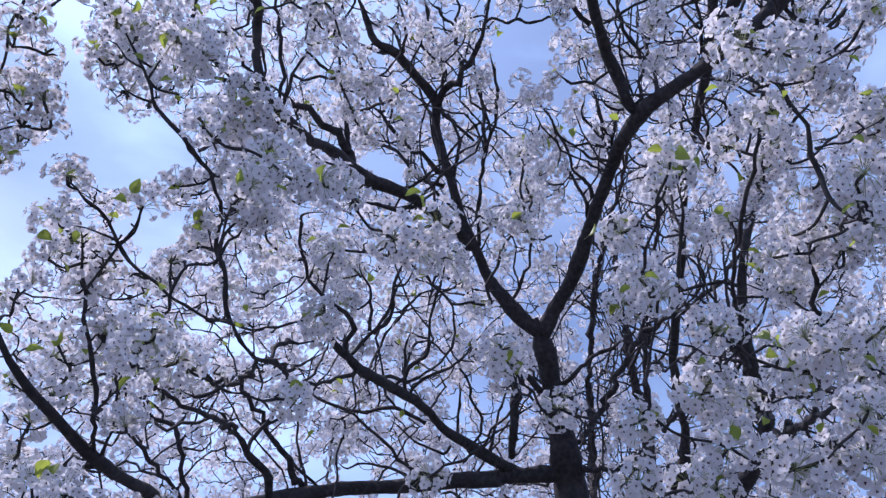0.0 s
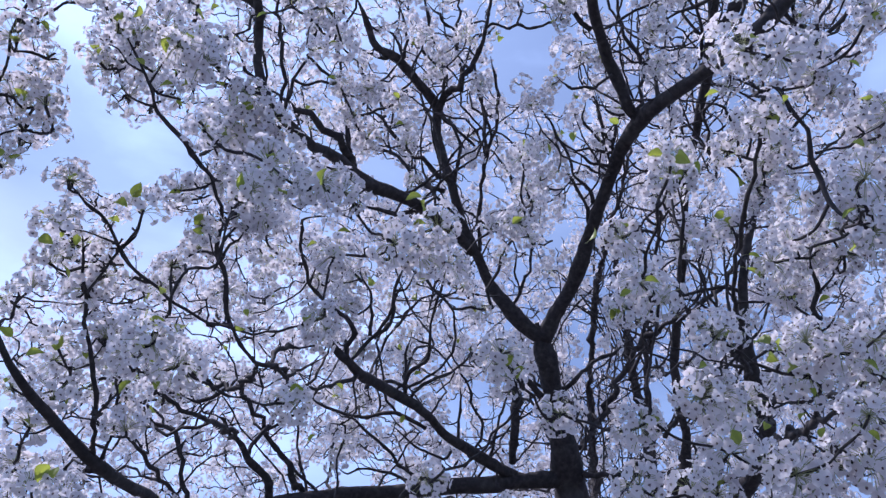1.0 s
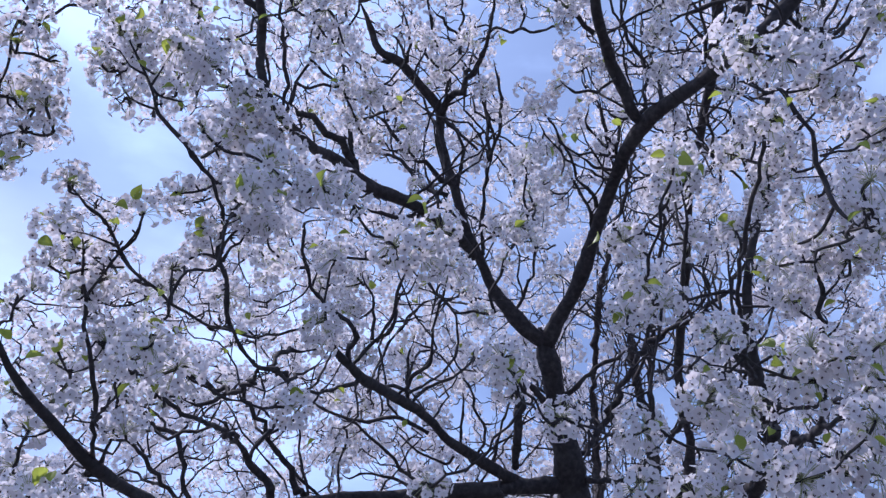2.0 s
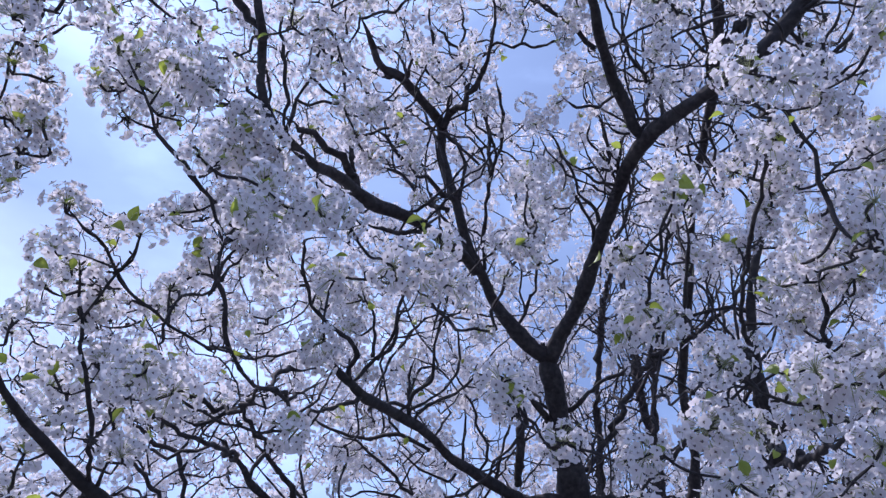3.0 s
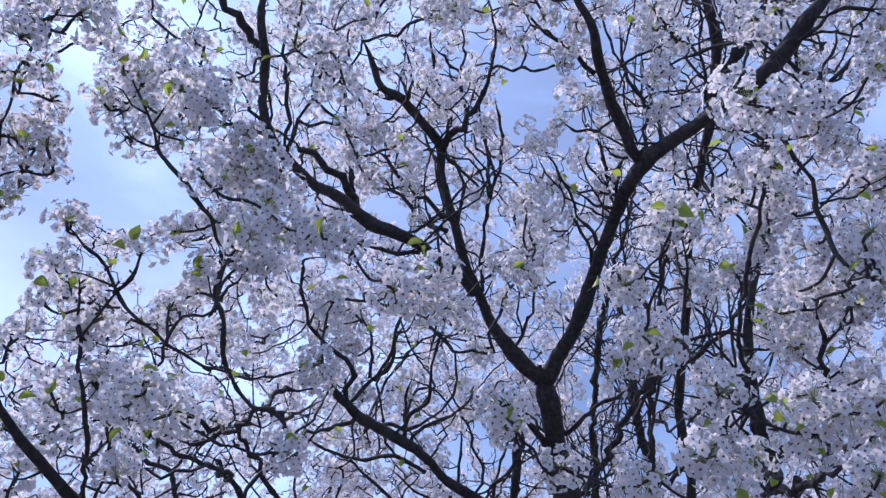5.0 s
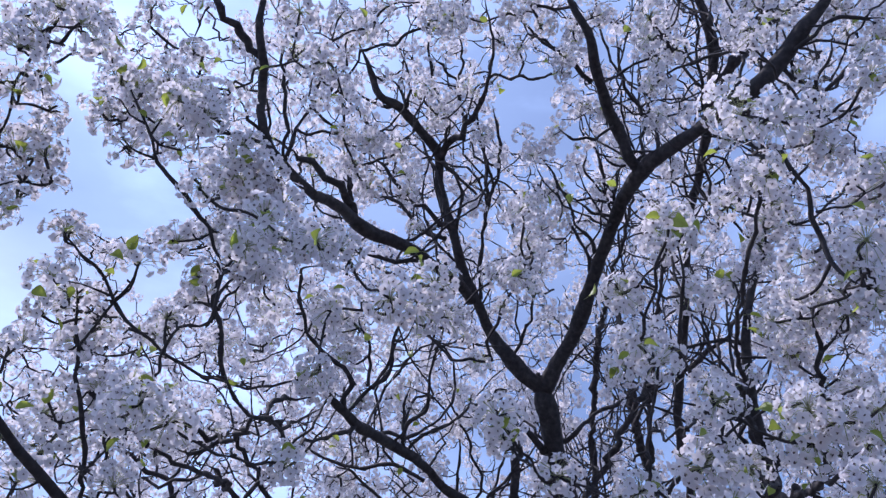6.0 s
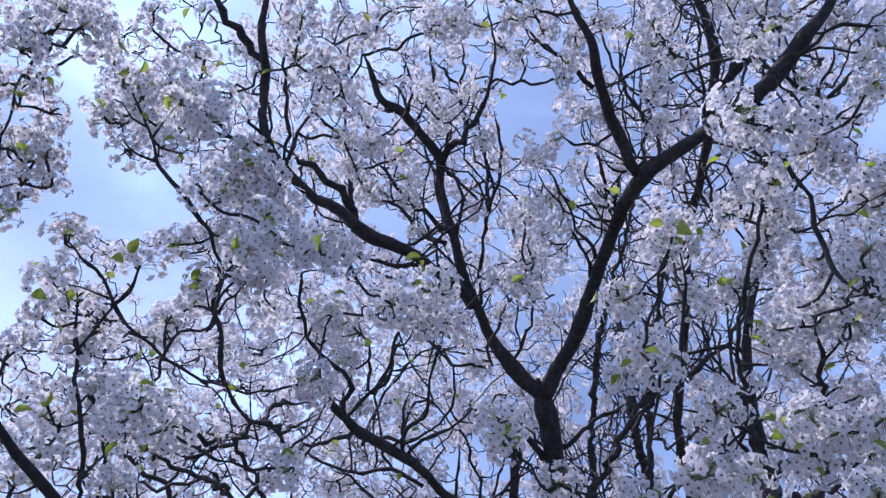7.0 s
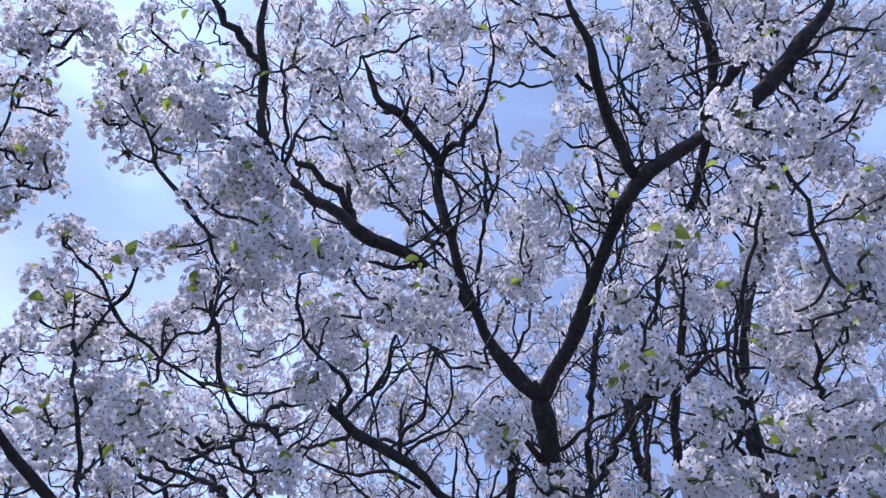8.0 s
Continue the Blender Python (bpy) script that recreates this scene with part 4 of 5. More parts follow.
view_gap((-0.46, 0.65, 2.07), (-4.33, 6.06, 6.01), 0.028, 0.259)
view_gap((-0.32, 0.63, 2.09), (-2.95, 5.93, 6.20), 0.028, 0.259)
view_gap((-0.36, 0.60, 2.14), (-3.36, 5.63, 6.62), 0.017, 0.161)
view_gap((-0.36, 0.45, 2.34), (-3.36, 4.21, 8.57), 0.016, 0.149)
view_gap((-0.24, 0.45, 2.34), (-2.24, 4.26, 8.50), 0.012, 0.115)
view_gap((-0.28, 0.47, 2.32), (-2.61, 4.37, 8.34), 0.007, 0.069)
view_gap((0.07, 0.52, 2.25), (0.70, 4.86, 7.66), 0.032, 0.299)
view_gap((0.10, 0.52, 2.24), (0.93, 4.92, 7.59), 0.026, 0.241)
view_gap((0.13, 0.55, 2.20), (1.24, 5.15, 7.27), 0.015, 0.138)
view_gap((0.11, 0.51, 2.26), (1.01, 4.76, 7.80), 0.018, 0.172)
view_gap((0.09, 0.51, 2.26), (0.84, 4.75, 7.83), 0.018, 0.172)
view_gap((0.07, 0.55, 2.20), (0.70, 5.15, 7.27), 0.006, 0.057)
view_gap((0.47, 0.53, 2.23), (4.44, 4.96, 7.54), 0.015, 0.138)
view_gap((0.48, 0.52, 2.25), (4.51, 4.87, 7.65), 0.015, 0.138)
view_gap((0.50, 0.52, 2.24), (4.69, 4.92, 7.59), 0.012, 0.115)
view_gap((0.50, 0.51, 2.26), (4.69, 4.78, 7.78), 0.012, 0.115)
view_gap((-0.06, 0.50, 2.28), (-0.54, 4.65, 7.97), 0.006, 0.058)
view_gap((-0.06, 0.52, 2.25), (-0.60, 4.84, 7.70), 0.004, 0.037)
view_gap((-0.13, 0.54, 2.22), (-1.20, 5.02, 7.45), 0.008, 0.074)
view_gap((-0.08, 0.59, 2.15), (-0.71, 5.54, 6.73), 0.011, 0.099)
view_gap((-0.05, 0.60, 2.14), (-0.51, 5.61, 6.64), 0.010, 0.091)
view_gap((0.03, 0.60, 2.14), (0.26, 5.63, 6.62), 0.012, 0.116)
view_gap((0.05, 0.61, 2.12), (0.47, 5.76, 6.43), 0.011, 0.108)
view_gap((0.06, 0.60, 2.13), (0.55, 5.66, 6.57), 0.008, 0.074)
view_gap((0.13, 0.63, 2.09), (1.24, 5.93, 6.20), 0.012, 0.116)
view_gap((0.12, 0.65, 2.07), (1.16, 6.05, 6.04), 0.010, 0.091)
view_gap((0.16, 0.70, 1.99), (1.50, 6.60, 5.27), 0.012, 0.116)
view_gap((0.14, 0.72, 1.97), (1.36, 6.74, 5.08), 0.009, 0.083)
view_gap((0.22, 0.74, 1.95), (2.10, 6.91, 4.85), 0.011, 0.099)
view_gap((0.24, 0.74, 1.94), (2.25, 6.98, 4.76), 0.011, 0.099)
view_gap((0.25, 0.76, 1.91), (2.33, 7.15, 4.52), 0.010, 0.091)
view_gap((0.20, 0.76, 1.92), (1.87, 7.11, 4.57), 0.006, 0.058)
view_gap((-0.22, 0.71, 1.99), (-2.09, 6.65, 5.21), 0.011, 0.099)
view_gap((-0.10, 0.79, 1.87), (-0.94, 7.40, 4.18), 0.015, 0.141)
view_gap((-0.14, 0.79, 1.87), (-1.29, 7.40, 4.18), 0.011, 0.108)
view_gap((-0.06, 0.80, 1.86), (-0.54, 7.52, 4.00), 0.011, 0.099)
view_gap((-0.17, 0.77, 1.90), (-1.63, 7.25, 4.39), 0.011, 0.099)
view_gap((0.01, 0.75, 1.93), (0.09, 7.01, 4.71), 0.009, 0.083)
view_gap((0.06, 0.75, 1.92), (0.55, 7.08, 4.62), 0.010, 0.091)
view_gap((0.27, 0.64, 2.08), (2.56, 6.03, 6.06), 0.008, 0.074)
view_gap((0.46, 0.66, 2.06), (4.35, 6.17, 5.87), 0.010, 0.091)
view_gap((0.37, 0.74, 1.95), (3.48, 6.91, 4.85), 0.005, 0.050)
view_gap((0.40, 0.79, 1.88), (3.77, 7.37, 4.22), 0.008, 0.074)
view_gap((-0.11, 0.81, 1.85), (-1.00, 7.57, 3.94), 0.013, 0.124)
view_gap((0.26, 0.71, 1.99), (2.45, 6.64, 5.22), 0.009, 0.083)
view_gap((0.23, 0.71, 1.98), (2.16, 6.69, 5.15), 0.008, 0.074)
view_gap((0.27, 0.61, 2.13), (2.51, 5.69, 6.52), 0.006, 0.058)
view_gap((0.32, 0.60, 2.13), (2.97, 5.66, 6.57), 0.004, 0.041)
view_gap((0.46, 0.60, 2.14), (4.35, 5.63, 6.62), 0.006, 0.058)
view_gap((-0.20, 0.77, 1.90), (-1.89, 7.25, 4.39), 0.008, 0.074)
view_gap((0.03, 0.59, 2.15), (0.32, 5.56, 6.71), 0.009, 0.083)
view_gap((-0.03, 0.50, 2.28), (-0.25, 4.65, 7.97), 0.006, 0.058)
view_gap((0.14, 0.50, 2.27), (1.30, 4.68, 7.92), 0.005, 0.050)
view_gap((0.39, 1.41, 2.38), (1.70, 6.16, 5.02), 0.129, 0.563, keep=0.35)
view_gap((0.34, 1.30, 2.53), (1.48, 5.69, 5.68), 0.092, 0.402, keep=0.35)
view_gap((0.55, 1.34, 2.47), (2.39, 5.88, 5.42), 0.086, 0.376, keep=0.35)
view_gap((0.09, 1.16, 2.73), (0.41, 5.06, 6.54), 0.061, 0.268, keep=0.35)
view_gap((0.20, 1.33, 2.49), (0.89, 5.82, 5.50), 0.074, 0.322, keep=0.35)
view_gap((0.08, 1.51, 2.24), (0.35, 6.61, 4.42), 0.086, 0.376, keep=0.35)
view_gap((0.49, 1.50, 2.26), (2.12, 6.54, 4.50), 0.086, 0.376, keep=0.35)


def in_view_gap(p, margin, among=view_gaps):
    hit = np.zeros(len(p), bool)
    for a, b, r0, r1 in among:
        ab = b - a
        s = np.clip((p - a) @ ab / (ab @ ab), 0, 1)
        hit |= np.linalg.norm(p - a - s[:, None] * ab, axis=1) < r0 + (r1 - r0) * s + margin
    return hit


VIEWPOINT = np.array([0.0, 0.0, 1.6])  # where the camera stands; bloom, twigs and leaves are fitted to its view


def hides_bare_wood(p, reach=0.042):
    """How far off the bare wood is that each place hides from the camera; 0 where there is none."""
    q, r = np.vstack(bare_at) - VIEWPOINT, np.concatenate(bare_thick)
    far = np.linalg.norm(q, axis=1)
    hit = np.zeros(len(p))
    for i, s in enumerate(p - VIEWPOINT):
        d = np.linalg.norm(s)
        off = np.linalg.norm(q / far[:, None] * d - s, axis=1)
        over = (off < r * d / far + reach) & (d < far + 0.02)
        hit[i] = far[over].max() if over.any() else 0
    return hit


# ---- slender branches that rise from the limbs ----
wood_at, wood_thick = np.vstack(node_at), np.concatenate(node_thick)


def rise(choice, steps, crook, lift, thick):
    """A slender, crooked branch that grows upwards from a limb."""
    i = rnd.choice(choice)
    p, way = wood_at[i], rnd.normal(size=3) * (0.8, 0.8, 0.4) + (0, 0.35, 0.9)
    rows = [p]
    for step in range(int(rnd.integers(*steps))):
        way = way / np.linalg.norm(way) + rnd.normal(size=3) * crook + (0, 0.01, lift)
        p = p + way / np.linalg.norm(way) * rnd.uniform(0.03, 0.085)
        if in_view_gap(p[None], 0.0)[0]:
            break
        rows.append(p)
    if len(rows) > 4:
        first = min(thick * rnd.uniform(0.6, 1.15), wood_thick[i] * 0.7)
        thin = 0.0019 + (first - 0.0019) * (1 - np.linspace(0, 1, len(rows))) ** 0.8
        limb("branch", np.hstack([np.array(rows), thin[:, None]]), crooked=True)


depth = 0.81 * wood_at[:, 1] + 0.59 * (wood_at[:, 2] - 1.6)
strong = np.flatnonzero((wood_thick > 0.006) & (depth > 2.3) & (wood_at[:, 2] > 2.2))
low = np.flatnonzero((wood_thick > 0.006) & (depth > 3.15) & (wood_at[:, 0] > 0.45) & (wood_at[:, 0] < 1.25) & (wood_at[:, 2] > 2.2) & (wood_at[:, 2] < 3.3))
for i in range(230):
    rise(strong, (9, 19), 0.32, 0.13, 0.0066)
for i in range(52):
    rise(low, (11, 28), 0.20, 0.20, 0.0052)

high = np.flatnonzero((wood_thick > 0.005) & (depth > 1.8) & (wood_at[:, 0] > 0.7) & (wood_at[:, 2] > 3.1))
for i in range(135):
    rise(high, (8, 17), 0.31, 0.09, 0.0058)

# ---- where the blossom sits: in clumps, densest within the camera's view ----
CROWN, REACH = np.array([0.35, 3.3, 4.0]), np.array([3.2, 3.25, 2.8])


def scatter(count, low, high, seed):
    """Places in the crown, thick in clumps and thin between them."""
    g = np.random.default_rng(seed)
    p = g.uniform(low, high, (count * 6, 3))
    p = p[(((p - CROWN) / REACH) ** 2).sum(1) < 1]
    p = p[0.81 * p[:, 1] + 0.59 * (p[:, 2] - 1.6) > 1.6]  # none closer than this in depth along the camera's view
    clump = np.array([noise.noise(Vector(q) * 2.3) for q in p])
    p = p[clump + g.normal(size=len(p)) * 0.25 > -0.12]
    p = p[~in_view_gap(p, 0.03)][: count * 2]
    p = p[~in_view_gap(p, 0.0, thinned) | (g.random(len(p)) < 0.35)]
    # none that would hide bare wood from the camera
    p = p[hides_bare_wood(p) == 0]
    return p


inner = np.vstack([scatter(13000, (-3.0, 0.6, 1.6), (3.2, 6.3, 6.3), 11), scatter(2600, (-2.8, 3.2, 2.1), (3.0, 6.4, 4.6), 13)])
inner = inner[np.random.default_rng(3).permutation(len(inner))]
over = np.hypot(inner[:, 1], inner[:, 2] - 1.6)
steep = (inner[:, 2] - 1.6) / inner[:, 1]
# only those within the camera's view
inner = inner[(np.abs(inner[:, 0]) < 0.64 * over + 0.1) & (steep > 0.22) & (steep < 2.1)][:5100]
# unseen bloom outside the view; overhead it is added to shade the right side
outer = scatter(2600, (-2.8, 0.1, 1.5), (3.5, 6.0, 6.9), 12)
outer = outer[(outer[:, 0] > -0.3) | (outer[:, 1] > 3.4)]  # kept off the near left, where it would block the sun
outer = outer[(outer[:, 2] > 1.6 + 2.1 * outer[:, 1]) | (np.abs(outer[:, 0]) > 0.68 * np.hypot(outer[:, 1], outer[:, 2] - 1.6))][:1150]
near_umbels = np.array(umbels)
behind = hides_bare_wood(near_umbels)
# those that hide bare wood are moved back along the line of sight
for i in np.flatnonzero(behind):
    away = np.linalg.norm(near_umbels[i] - VIEWPOINT)
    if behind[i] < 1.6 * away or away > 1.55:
        near_umbels[i] = VIEWPOINT + (near_umbels[i] - VIEWPOINT) / away * (behind[i] + 0.06)
near_umbels = np.vstack([near_umbels[~in_view_gap(near_umbels, 0.012, view_gaps[:24])], hanging, crests])
tips = np.array(tips)
tips = tips[[np.min(np.linalg.norm(near_umbels - t, axis=1)) > 0.055 for t in tips]]
close = np.linalg.norm(tips - VIEWPOINT, axis=1) < 1.9
close_tips = tips[close]
near_umbels = np.vstack([near_umbels, close_tips[~in_view_gap(close_tips, 0.02, view_gaps[:24])]])
beside = near_umbels + np.random.default_rng(5).normal(size=near_umbels.shape) * 0.045 + (0, 0.07, 0.03)
beside = beside[~in_view_gap(beside, 0.03) & (hides_bare_wood(beside) == 0)]
far_tips = tips[~close]
inner = np.vstack([beside, far_tips[hides_bare_wood(far_tips) == 0], inner])
sites = np.vstack([near_umbels, inner, outer])

# ---- twigs: each site is joined to the nearest wood, the closest sites first ----
pos = np.vstack(node_at)
thick = np.concatenate(node_thick)
cap = len(pos) + len(sites) * 25
at = np.empty((cap, 3))
at[: len(pos)] = pos
up = np.full(cap, -1)
used = wood = len(pos)
first = np.array([np.min(((pos - s) ** 2).sum(1)) for s in sites])
twigs = []
axis_of = np.zeros((len(sites), 3))
alive = np.zeros(len(sites), bool)
for k in np.argsort(first):
    s = sites[k]
    d2 = ((at[:used] - s) ** 2).sum(1)
    d2 += np.where(at[:used, 2] > s[2] + 0.05, 0.02, 0)  # rather from below
    j = int(np.argmin(d2))
    if d2[j] > 0.7**2 and k >= len(near_umbels):
        continue
    if k < len(near_umbels):  # these run along the camera's line of sight, and no twig of them crosses open sky
        out = (s - VIEWPOINT) / np.linalg.norm(s - VIEWPOINT)
        deep = (at[:used] - s) @ out
        d2 = d2 - 0.88 * np.maximum(deep, 0) ** 2
        for j in np.argsort(d2)[:6000:20]:
            if not in_view_gap(at[j] + (s - at[j]) * np.linspace(0.1, 0.7, 8)[:, None], -0.004, view_gaps[:24]).any():
                break
        else:
            j = int(np.argmin(d2))
    a = at[j]
    length = float(np.linalg.norm(s - a))
    steps = int(np.clip(length / (0.026 if k < len(near_umbels) else 0.035), 2, 24))
    w = np.linspace(0, 1, steps + 1)[1:]
    sag = np.array([0, 0, 0.10 * length])
    line = a + (s - a) * w[:, None] - sag * np.sin(np.pi * w)[:, None]
    line[:-1] += rnd.normal(size=(steps - 1, 3)) * (0.005 if k < len(near_umbels) else min(0.0105, 0.10 * length))
    if k >= len(near_umbels) and in_view_gap(line, -0.01, view_gaps[:24]).any():
        continue
    alive[k] = True
    own = np.arange(used, used + steps)
    at[own] = line
    up[own] = np.concatenate([[j], own[:-1]])
    twigs.append(np.concatenate([[j], own]))
    used += steps
    d = line[-1] - (line[-2] if steps > 1 else a)
    axis_of[k] = d / (np.linalg.norm(d) + 1e-6)
load = np.zeros(used)
for t in twigs:
    load[t[-1]] += 1
for i in range(used - 1, wood - 1, -1):
    if up[i] >= wood:
        load[up[i]] += load[i]
slim = np.interp(np.linalg.norm(at[wood:used] - VIEWPOINT, axis=1), (0.9, 1.3, 1.9, 2.0), (0.0018, 0.0024, 0.0030, 0.0043))
width = np.concatenate([thick, np.minimum(0.0025 * np.maximum(load[wood:], 1) ** 0.33, slim)])

vs, fs, base = [], [], 0
for t in twigs:
    line, r = at[t], width[t].copy()
    r[0] = min(r[0], r[1] * 1.25)
    close_by = np.linalg.norm(line[-1] - VIEWPOINT) < 2.0
    fine = spline(np.hstack([line, r[:, None]]), 0.010 if close_by else 0.026)
    v, f = tube(fine[:, :3], np.maximum(fine[:, 3], 0.001) * (1 + 0.12 * rnd.normal(size=len(fine))), 6 if close_by else 4 if np.linalg.norm(line[-1] - VIEWPOINT) < 2.8 else 3)
    vs.append(v)
    fs.append(f + base)
    base += len(v)
# short bare spurs, knobby ones on the outer twigs
away = np.linalg.norm(at[:used] - VIEWPOINT, axis=1)
outer_wood = np.flatnonzero((away < 2.0) & (width < 0.007))
for i in np.concatenate([rnd.integers(wood // 3, used, 5200), rnd.choice(outer_wood, 900)]):
    d = rnd.normal(size=3) + (0, 0, 0.5)
    d /= np.linalg.norm(d)
    stout = away[i] < 2.0
    length = rnd.uniform(0.008, 0.022) if stout else rnd.uniform(0.015, 0.07)
    w = np.linspace(0, 1, 4)[:, None]
    line = at[i] + d * length * w + rnd.normal(size=(4, 3)) * 0.1 * length
    v, f = tube(line, np.array([0.0021, 0.0017, 0.0022, 0.0008]) if stout else np.array([0.0028, 0.0024, 0.0022, 0.0014]), 5 if stout else 4)
    vs.append(v)
    fs.append(f + base)
    base += len(v)
part("twig_growth", to_mesh("twig_growth", np.vstack(vs), [np.vstack(fs)], [BARK]), tree, "thin crooked dark wood", "stuff")


# ---- flowers ----
def turned(axis, spin, tilt=0.0):
    """A turn that takes z to the axis."""
    q = Vector((0, 0, 1)).rotation_difference(Vector(axis))
    return np.array((q.to_matrix() @ Euler((tilt, 0, spin)).to_matrix()))


def simple_petals(g):
    """Five flat petals of four corners each."""
    vs, cup = [], g.uniform(-0.05, 0.32)
    for k in range(5):
        a = k * 2 * np.pi / 5 + g.normal() * 0.09
        x = np.array([0, -0.50, 0, 0.50]) * g.uniform(0.9, 1.1)
        y = np.array([0.05, 0.66, 1.05, 0.66]) * g.uniform(0.92, 1.05)
        z = cup * y**1.6 + g.normal(size=4) * 0.06
        vs.append(np.stack([np.cos(a) * x - np.sin(a) * y, np.sin(a) * x + np.cos(a) * y, z], -1))
    return np.vstack(vs), np.arange(20).reshape(5, 4)


def petals(g, rows, cols):
    """Five cupped, round petals about z; 1 is the flower's radius."""
    vs, fs = [], []
    cup, count = g.uniform(-0.05, 0.32), 5
    for k in range(count):
        u = np.linspace(0.06, 1, rows)[:, None]
        v = np.linspace(-1, 1, cols)[None]
        wide = 0.44 * np.sin(np.pi * np.clip(u, 0, 0.9) ** 1.25) ** 0.7 + 0.03
        x = wide * v * g.uniform(0.9, 1.08)
        y = u * (1 - 0.10 * v**2) * g.uniform(0.92, 1.05) + 0 * v
        z = cup * u**1.6 + 0.10 * g.uniform(0.3, 1.2) * v**2 * wide * 2 + g.normal(size=(rows, cols)) * 0.035
        a = k * 2 * np.pi / count + g.normal() * 0.09
        c, s = np.cos(a), np.sin(a)
        vs.append(np.stack([c * x - s * y, s * x + c * y, z + 0.02 * (k % 2)], -1).reshape(-1, 3))
        i, j = np.meshgrid(np.arange(rows - 1), np.arange(cols - 1), indexing="ij")
        f = np.stack([i * cols + j, i * cols + j + 1, (i + 1) * cols + j + 1, (i + 1) * cols + j], -1).reshape(-1, 4)
        fs.append(f + k * rows * cols)
    return np.vstack(vs), np.vstack(fs)


PYRAMID = np.array([(1, 0, -0.6), (-0.5, 0.87, -0.6), (-0.5, -0.87, -0.6), (0, 0, 1.0)])
PYRAMID_FACES = np.array([(0, 1, 3), (1, 2, 3), (2, 0, 3), (1, 0, 2)])


def flower(g, level):
    """Verts, quads, triangles and their materials (0 petal, 1 anther, 2 stalk) of one flower of radius 1."""
    rows, cols = ((4, 3), (3, 3), (3, 3))[level]
    v, quads = simple_petals(g) if level == 2 else petals(g, rows, cols)
    tv, tf, tm = [], [], []
    base = len(v)

    def add(verts, faces, mat):
        nonlocal base
        tv.append(verts)
        tf.append(faces + base)
        tm.append(np.full(len(faces), mat))
        base += len(verts)

    if level == 0:
        for k in range(8):
            a, far = g.uniform(0, 6.28), g.uniform(0.02, 0.17)
            tip = np.array([np.cos(a) * far, np.sin(a) * far, g.uniform(0.26, 0.42)])
            add(PYRAMID * 0.092 + tip, PYRAMID_FACES[:3], 1)
            across = np.array([-np.sin(a), np.cos(a), 0]) * 0.012
            add(np.array([across * 0, tip - across, tip + across]), np.array([(0, 1, 2)]), 0)
        add(PYRAMID * (0.13, 0.13, 0.1) + (0, 0, 0.1), PYRAMID_FACES, 2)
    elif level == 1:
        for k in range(5):
            a, far = k * 1.26 + g.normal() * 0.3, g.uniform(0.04, 0.20)
            add(PYRAMID * 0.10 + (np.cos(a) * far, np.sin(a) * far, 0.25), PYRAMID_FACES[:3], 1)
    else:
        add(PYRAMID * (0.2, 0.2, 0.14) + (0, 0, 0.22), PYRAMID_FACES[:3], 1)
    return v, quads, np.vstack(tv), np.vstack(tf), np.concatenate(tm)


FLOWERS = [[flower(np.random.default_rng(50 * lv + i), lv) for i in range(10)] for lv in range(3)]
MATERIALS = [PETAL, ANTHER, STALK]


def heads(g, count, reach=1.0, span=1.5):
    """The places of an umbel's flowers about its twig's end: way, stalk length and flower radius."""
    out = []
    start = g.uniform(0, 6.28)
    for i in range(count):
        z = 1 - (i + 0.5) / count * span
        a = start + i * 2.399963 + g.normal() * 0.18
        s = math.sqrt(max(0.0, 1 - z * z))
        d = np.array([s * math.cos(a), s * math.sin(a), z]) + g.normal(size=3) * 0.10
        out.append((d / np.linalg.norm(d), g.uniform(0.022, 0.032) * reach, g.uniform(0.0089, 0.0112)))
    return out


def stalks(list_of_heads, steps=3):
    vs, fs = [], []
    for k, (d, length, r) in enumerate(list_of_heads):
        w = np.linspace(0, 1, steps)[:, None]
        line = d * length * w + np.array([0, 0, 0.005]) * np.sin(np.pi * w)
        v, f = tube(line, np.linspace(0.00038, 0.0006, steps), 3 if steps > 2 else 2)
        fs.append(f + sum(len(x) for x in vs))
        vs.append(v)
    return np.vstack(vs), np.vstack(fs)


def umbel_arrays(g, level, count, reach=1.0, span=1.5):
    V, Q, T, M, base = [], [], [], [], 0
    hs = heads(g, count, reach, span)
    for d, length, r in hs:
        v, q, tv, tf, tm = FLOWERS[level][g.integers(10)]
        turn = turned(d + g.normal(size=3) * 0.28, g.uniform(0, 6.28))
        all_v = np.vstack([v, tv]) * r @ turn.T + d * length
        V.append(all_v)
        Q.append(q + base)
        T.append(tf + base)
        M.append(tm)
        base += len(all_v)
    sv, sf = stalks(hs if level < 2 else hs[::4], 3 if level == 0 else 2)
    nq = sum(len(q) for q in Q)
    return np.vstack(V + [sv]), [np.vstack(Q), sf + base, np.vstack(T)], np.concatenate([np.zeros(nq), np.full(len(sf), 2), *M])


def umbel_axis(k):
    if k < len(near_umbels):
        a = axis_of[k] * 0.25 + np.array([0, -0.3, 0.8]) + rnd.normal(size=3) * 0.25
    else:
        a = axis_of[k] * 0.7 + np.array([0, -0.15, 0.45]) + rnd.normal(size=3) * 0.35
    return a / np.linalg.norm(a)


# the outermost umbels: every flower its own piece
def seat(p, axis, size=1.0):
    m = Matrix(turned(axis, rnd.uniform(0, 6.28)).tolist()).to_4x4()
    return Matrix.Translation(Vector(p)) @ m @ Matrix.Scale(size, 4)


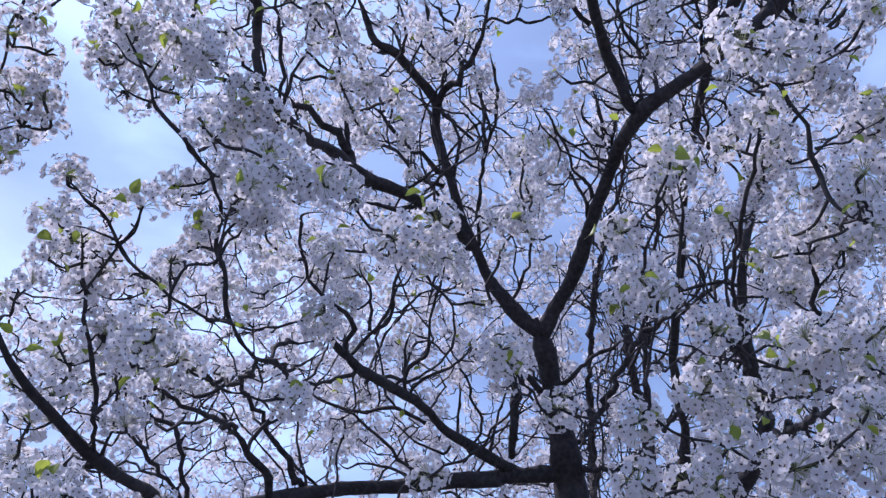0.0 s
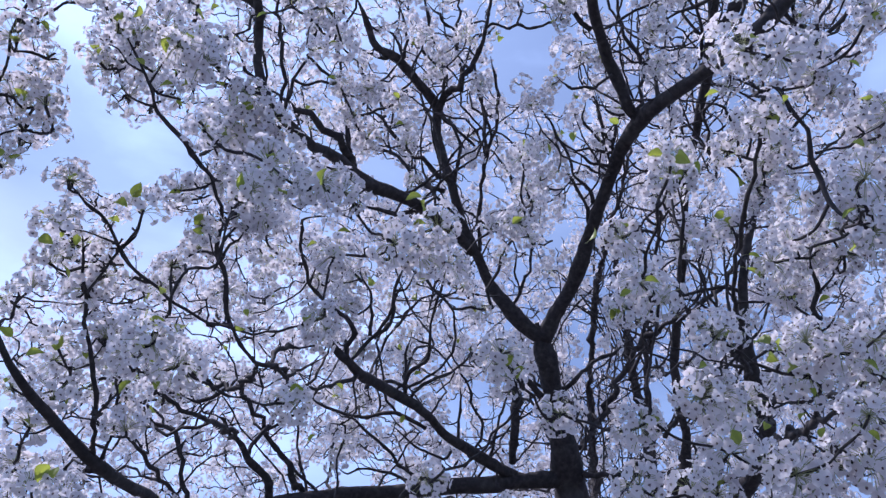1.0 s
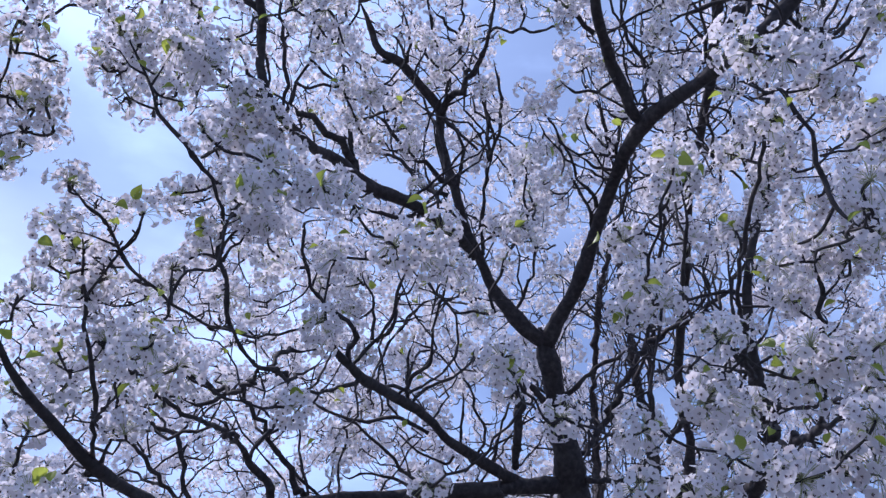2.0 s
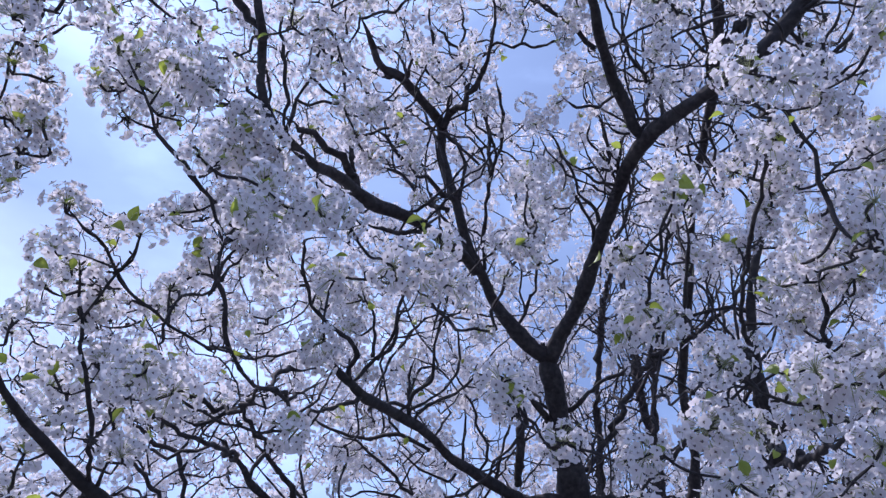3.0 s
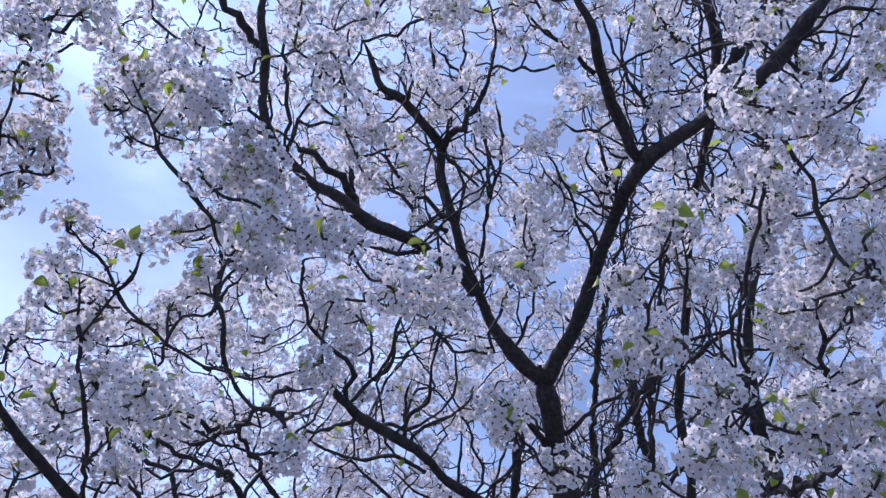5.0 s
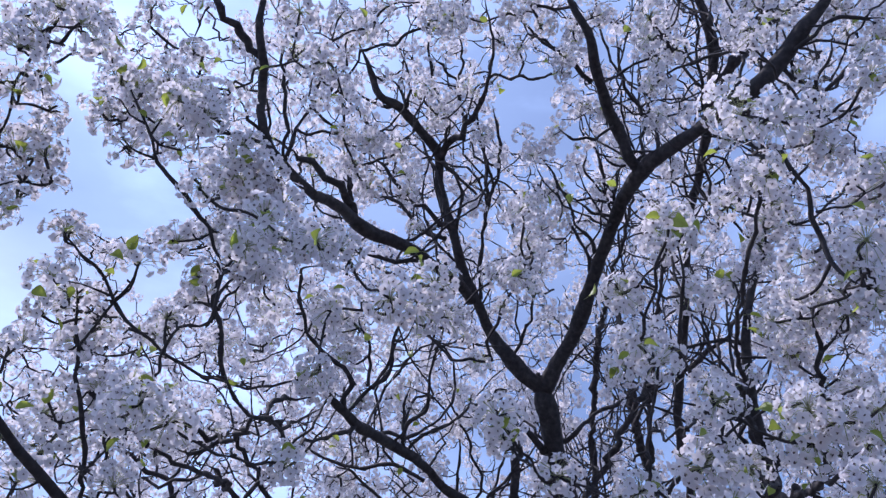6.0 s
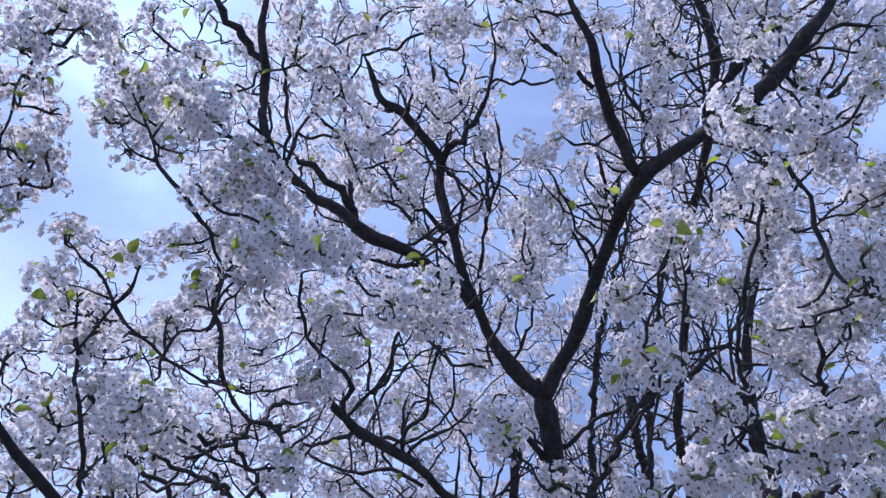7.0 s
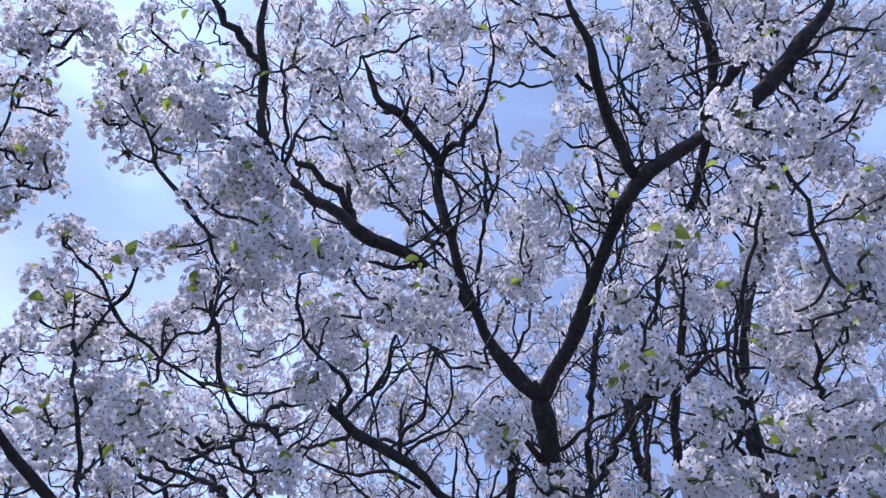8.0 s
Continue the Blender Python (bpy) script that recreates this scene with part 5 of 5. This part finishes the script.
def umbel_maker(level, low, high, reach, span):
    """Heads of bloom; their flowers are pieces of their own, or, where apart is False, one with the head."""
    shapes = []
    for v, q, tv, tf, tm in FLOWERS[level]:
        shapes.append(to_mesh("flower", np.vstack([v, tv]), [q, tf], MATERIALS, np.concatenate([np.zeros(len(q)), tm])))
    forms = []
    for i in range(10):
        hs = heads(rnd, int(rnd.integers(low, high)), reach, span)
        sv, sf = stalks(hs)
        v, f, m = umbel_arrays(rnd, level, int(rnd.integers(low, high)), reach, span)
        forms.append((hs, to_mesh("flower_head", sv, [sf], [STALK]), to_mesh("flower_head", v, f, MATERIALS, m)))

    def make(k, apart, size=1.0):
        hs, bare, full = forms[rnd.integers(len(forms))]
        head = part("flower_head", bare if apart else full, tree, "round head of white five-petalled blossom")
        head.matrix_basis = seat(sites[k], umbel_axis(k), size * rnd.uniform(0.85, 1.1))
        for d, length, r in hs if apart else ():
            one = new("flower", shapes[rnd.integers(10)])
            one.parent = head
            turn = Matrix(turned(d + rnd.normal(size=3) * 0.28, rnd.uniform(0, 6.28)).tolist()).to_4x4()
            one.matrix_basis = Matrix.Translation(Vector(d * length)) @ turn @ Matrix.Scale(r, 4)

    return make


make_dome = umbel_maker(0, 24, 31, 1.45, 1.15)
make_ball = umbel_maker(0, 36, 45, 1.38, 1.92)
nearness = np.argsort(np.argsort(np.linalg.norm(near_umbels - VIEWPOINT, axis=1)))
edge = in_view_gap(near_umbels, 0.045, view_gaps[:24])  # made smaller where they would close a gap in the camera's view
for k in range(len(near_umbels)):
    crest = tuple(near_umbels[k]) in crests
    (make_dome if crest or sites[k][0] < -0.48 else make_ball)(k, nearness[k] < 150, (0.8 if edge[k] and not crest else 1.0) * min(1.0, np.linalg.norm(sites[k] - VIEWPOINT) / 1.2))

# the next nearest
MIDDLE = 90
order = np.argsort(np.linalg.norm(inner - (0, 0.3, 1.7), axis=1)) + len(near_umbels)
order = order[alive[order]]
make_middle = umbel_maker(1, 28, 36, 1.3, 1.9)
for k in order[:MIDDLE]:
    make_middle(k, False)

# the rest of the bloom
rest = np.concatenate([order[MIDDLE:], np.flatnonzero(alive & (np.arange(len(sites)) >= len(near_umbels) + len(inner)))])
NEXT = 200


def bloom(places, kinds_of, size):
    V, F, M, base = [], ([], [], []), ([], [], []), 0
    for k in places:
        v, f, m = kinds_of[rnd.integers(len(kinds_of))]
        V.append(v * rnd.uniform(*size) @ turned(umbel_axis(k), rnd.uniform(0, 6.28)).T + sites[k])
        ends = np.cumsum([0] + [len(x) for x in f])
        for i in range(3):
            F[i].append(f[i] + base)
            M[i].append(m[ends[i] : ends[i + 1]])
        base += len(v)
    mesh = to_mesh("blossom", np.vstack(V), [np.vstack(x) for x in F], MATERIALS, np.concatenate([y for x in M for y in x]))
    part("blossom", mesh, tree, "mass of white blossom clusters", "stuff")


bloom(rest[:NEXT], [umbel_arrays(rnd, 1, int(rnd.integers(22, 30)), 1.25, 1.7) for i in range(16)], (0.9, 1.15))
bloom(rest[NEXT:], [umbel_arrays(rnd, 2, int(rnd.integers(15, 20)), 1.1, 1.6) for i in range(24)], (1.2, 1.5))


# ---- young leaves ----
def leaf_mesh(g):
    rows, cols = 7, 5
    u = np.linspace(0, 1, rows)[:, None]
    v = np.linspace(-1, 1, cols)[None]
    wide = 0.35 * np.sin(np.pi * np.clip(u, 0.02, 1) ** 0.8) ** 0.8
    wide[-1] = 0.012
    x = wide * v
    y = u + 0 * v
    z = 0.22 * np.abs(v) * wide * 3 + 0.03 * np.sin(9 * u + 2 * v) * np.abs(v) - g.uniform(0.05, 0.25) * u**2 + g.normal(size=(rows, cols)) * 0.012
    vs = np.stack([x, y, z], -1).reshape(-1, 3)
    i, j = np.meshgrid(np.arange(rows - 1), np.arange(cols - 1), indexing="ij")
    f = np.stack([i * cols + j, i * cols + j + 1, (i + 1) * cols + j + 1, (i + 1) * cols + j], -1).reshape(-1, 4)
    line = np.array([(0, -0.5, -0.12), (0, -0.25, -0.02), (0, 0, 0)])
    sv, sf = tube(line, np.array([0.016, 0.014, 0.012]), 4)
    return to_mesh("leaf", np.vstack([vs, sv]), [f, sf + len(vs)], [LEAF, STALK], np.concatenate([np.zeros(len(f)), np.full(len(sf), 1)]))


leaf_kinds = [leaf_mesh(rnd) for i in range(6)]
everything = at[:used]
for x, y, z, size in leaves:
    ob = part("leaf", leaf_kinds[rnd.integers(6)], tree, "yellow-green young leaf")
    out = np.array([x, y, z]) - VIEWPOINT  # moved along the camera's line of sight on to a twig, and resized to match
    out, stood = out / np.linalg.norm(out), np.linalg.norm(out)
    deep = (everything - VIEWPOINT) @ out
    off = ((everything - VIEWPOINT) ** 2).sum(1) - deep**2
    j = int(np.argmin(off + 0.004 * (deep - 1.1) ** 2 + (deep < 0.8)))
    x, y, z = VIEWPOINT + out * (deep[j] - 0.026)
    size *= deep[j] / stood
    way = rnd.normal(size=3) * 0.8 + (0, -0.5, 0.5)
    way /= np.linalg.norm(way)
    m = Matrix(turned(way, rnd.uniform(0, 6.28)).tolist()).to_4x4()
    length = min(size * 0.85, 0.027)
    ob.matrix_basis = Matrix.Translation((x, y, z)) @ m @ Matrix.Scale(length, 4) @ Matrix.Translation((0, -0.5, 0))

# leaflets just out of the bud, among the flowers
buds = rnd.choice(np.concatenate([np.arange(len(near_umbels)), order[:450]]), 230, replace=False)
for k in buds:
    ob = part("leaf", leaf_kinds[rnd.integers(6)], tree, "yellow-green young leaf")
    way = rnd.normal(size=3) * 0.7 + (0, -0.6, 0.4)
    m = Matrix(turned(way / np.linalg.norm(way), rnd.uniform(0, 6.28)).tolist()).to_4x4()
    place = sites[k] + rnd.normal(size=3) * 0.014 + (0, -0.027, -0.012)
    ob.matrix_basis = Matrix.Translation(Vector(place)) @ m @ Matrix.Scale(rnd.uniform(0.014, 0.028), 4)
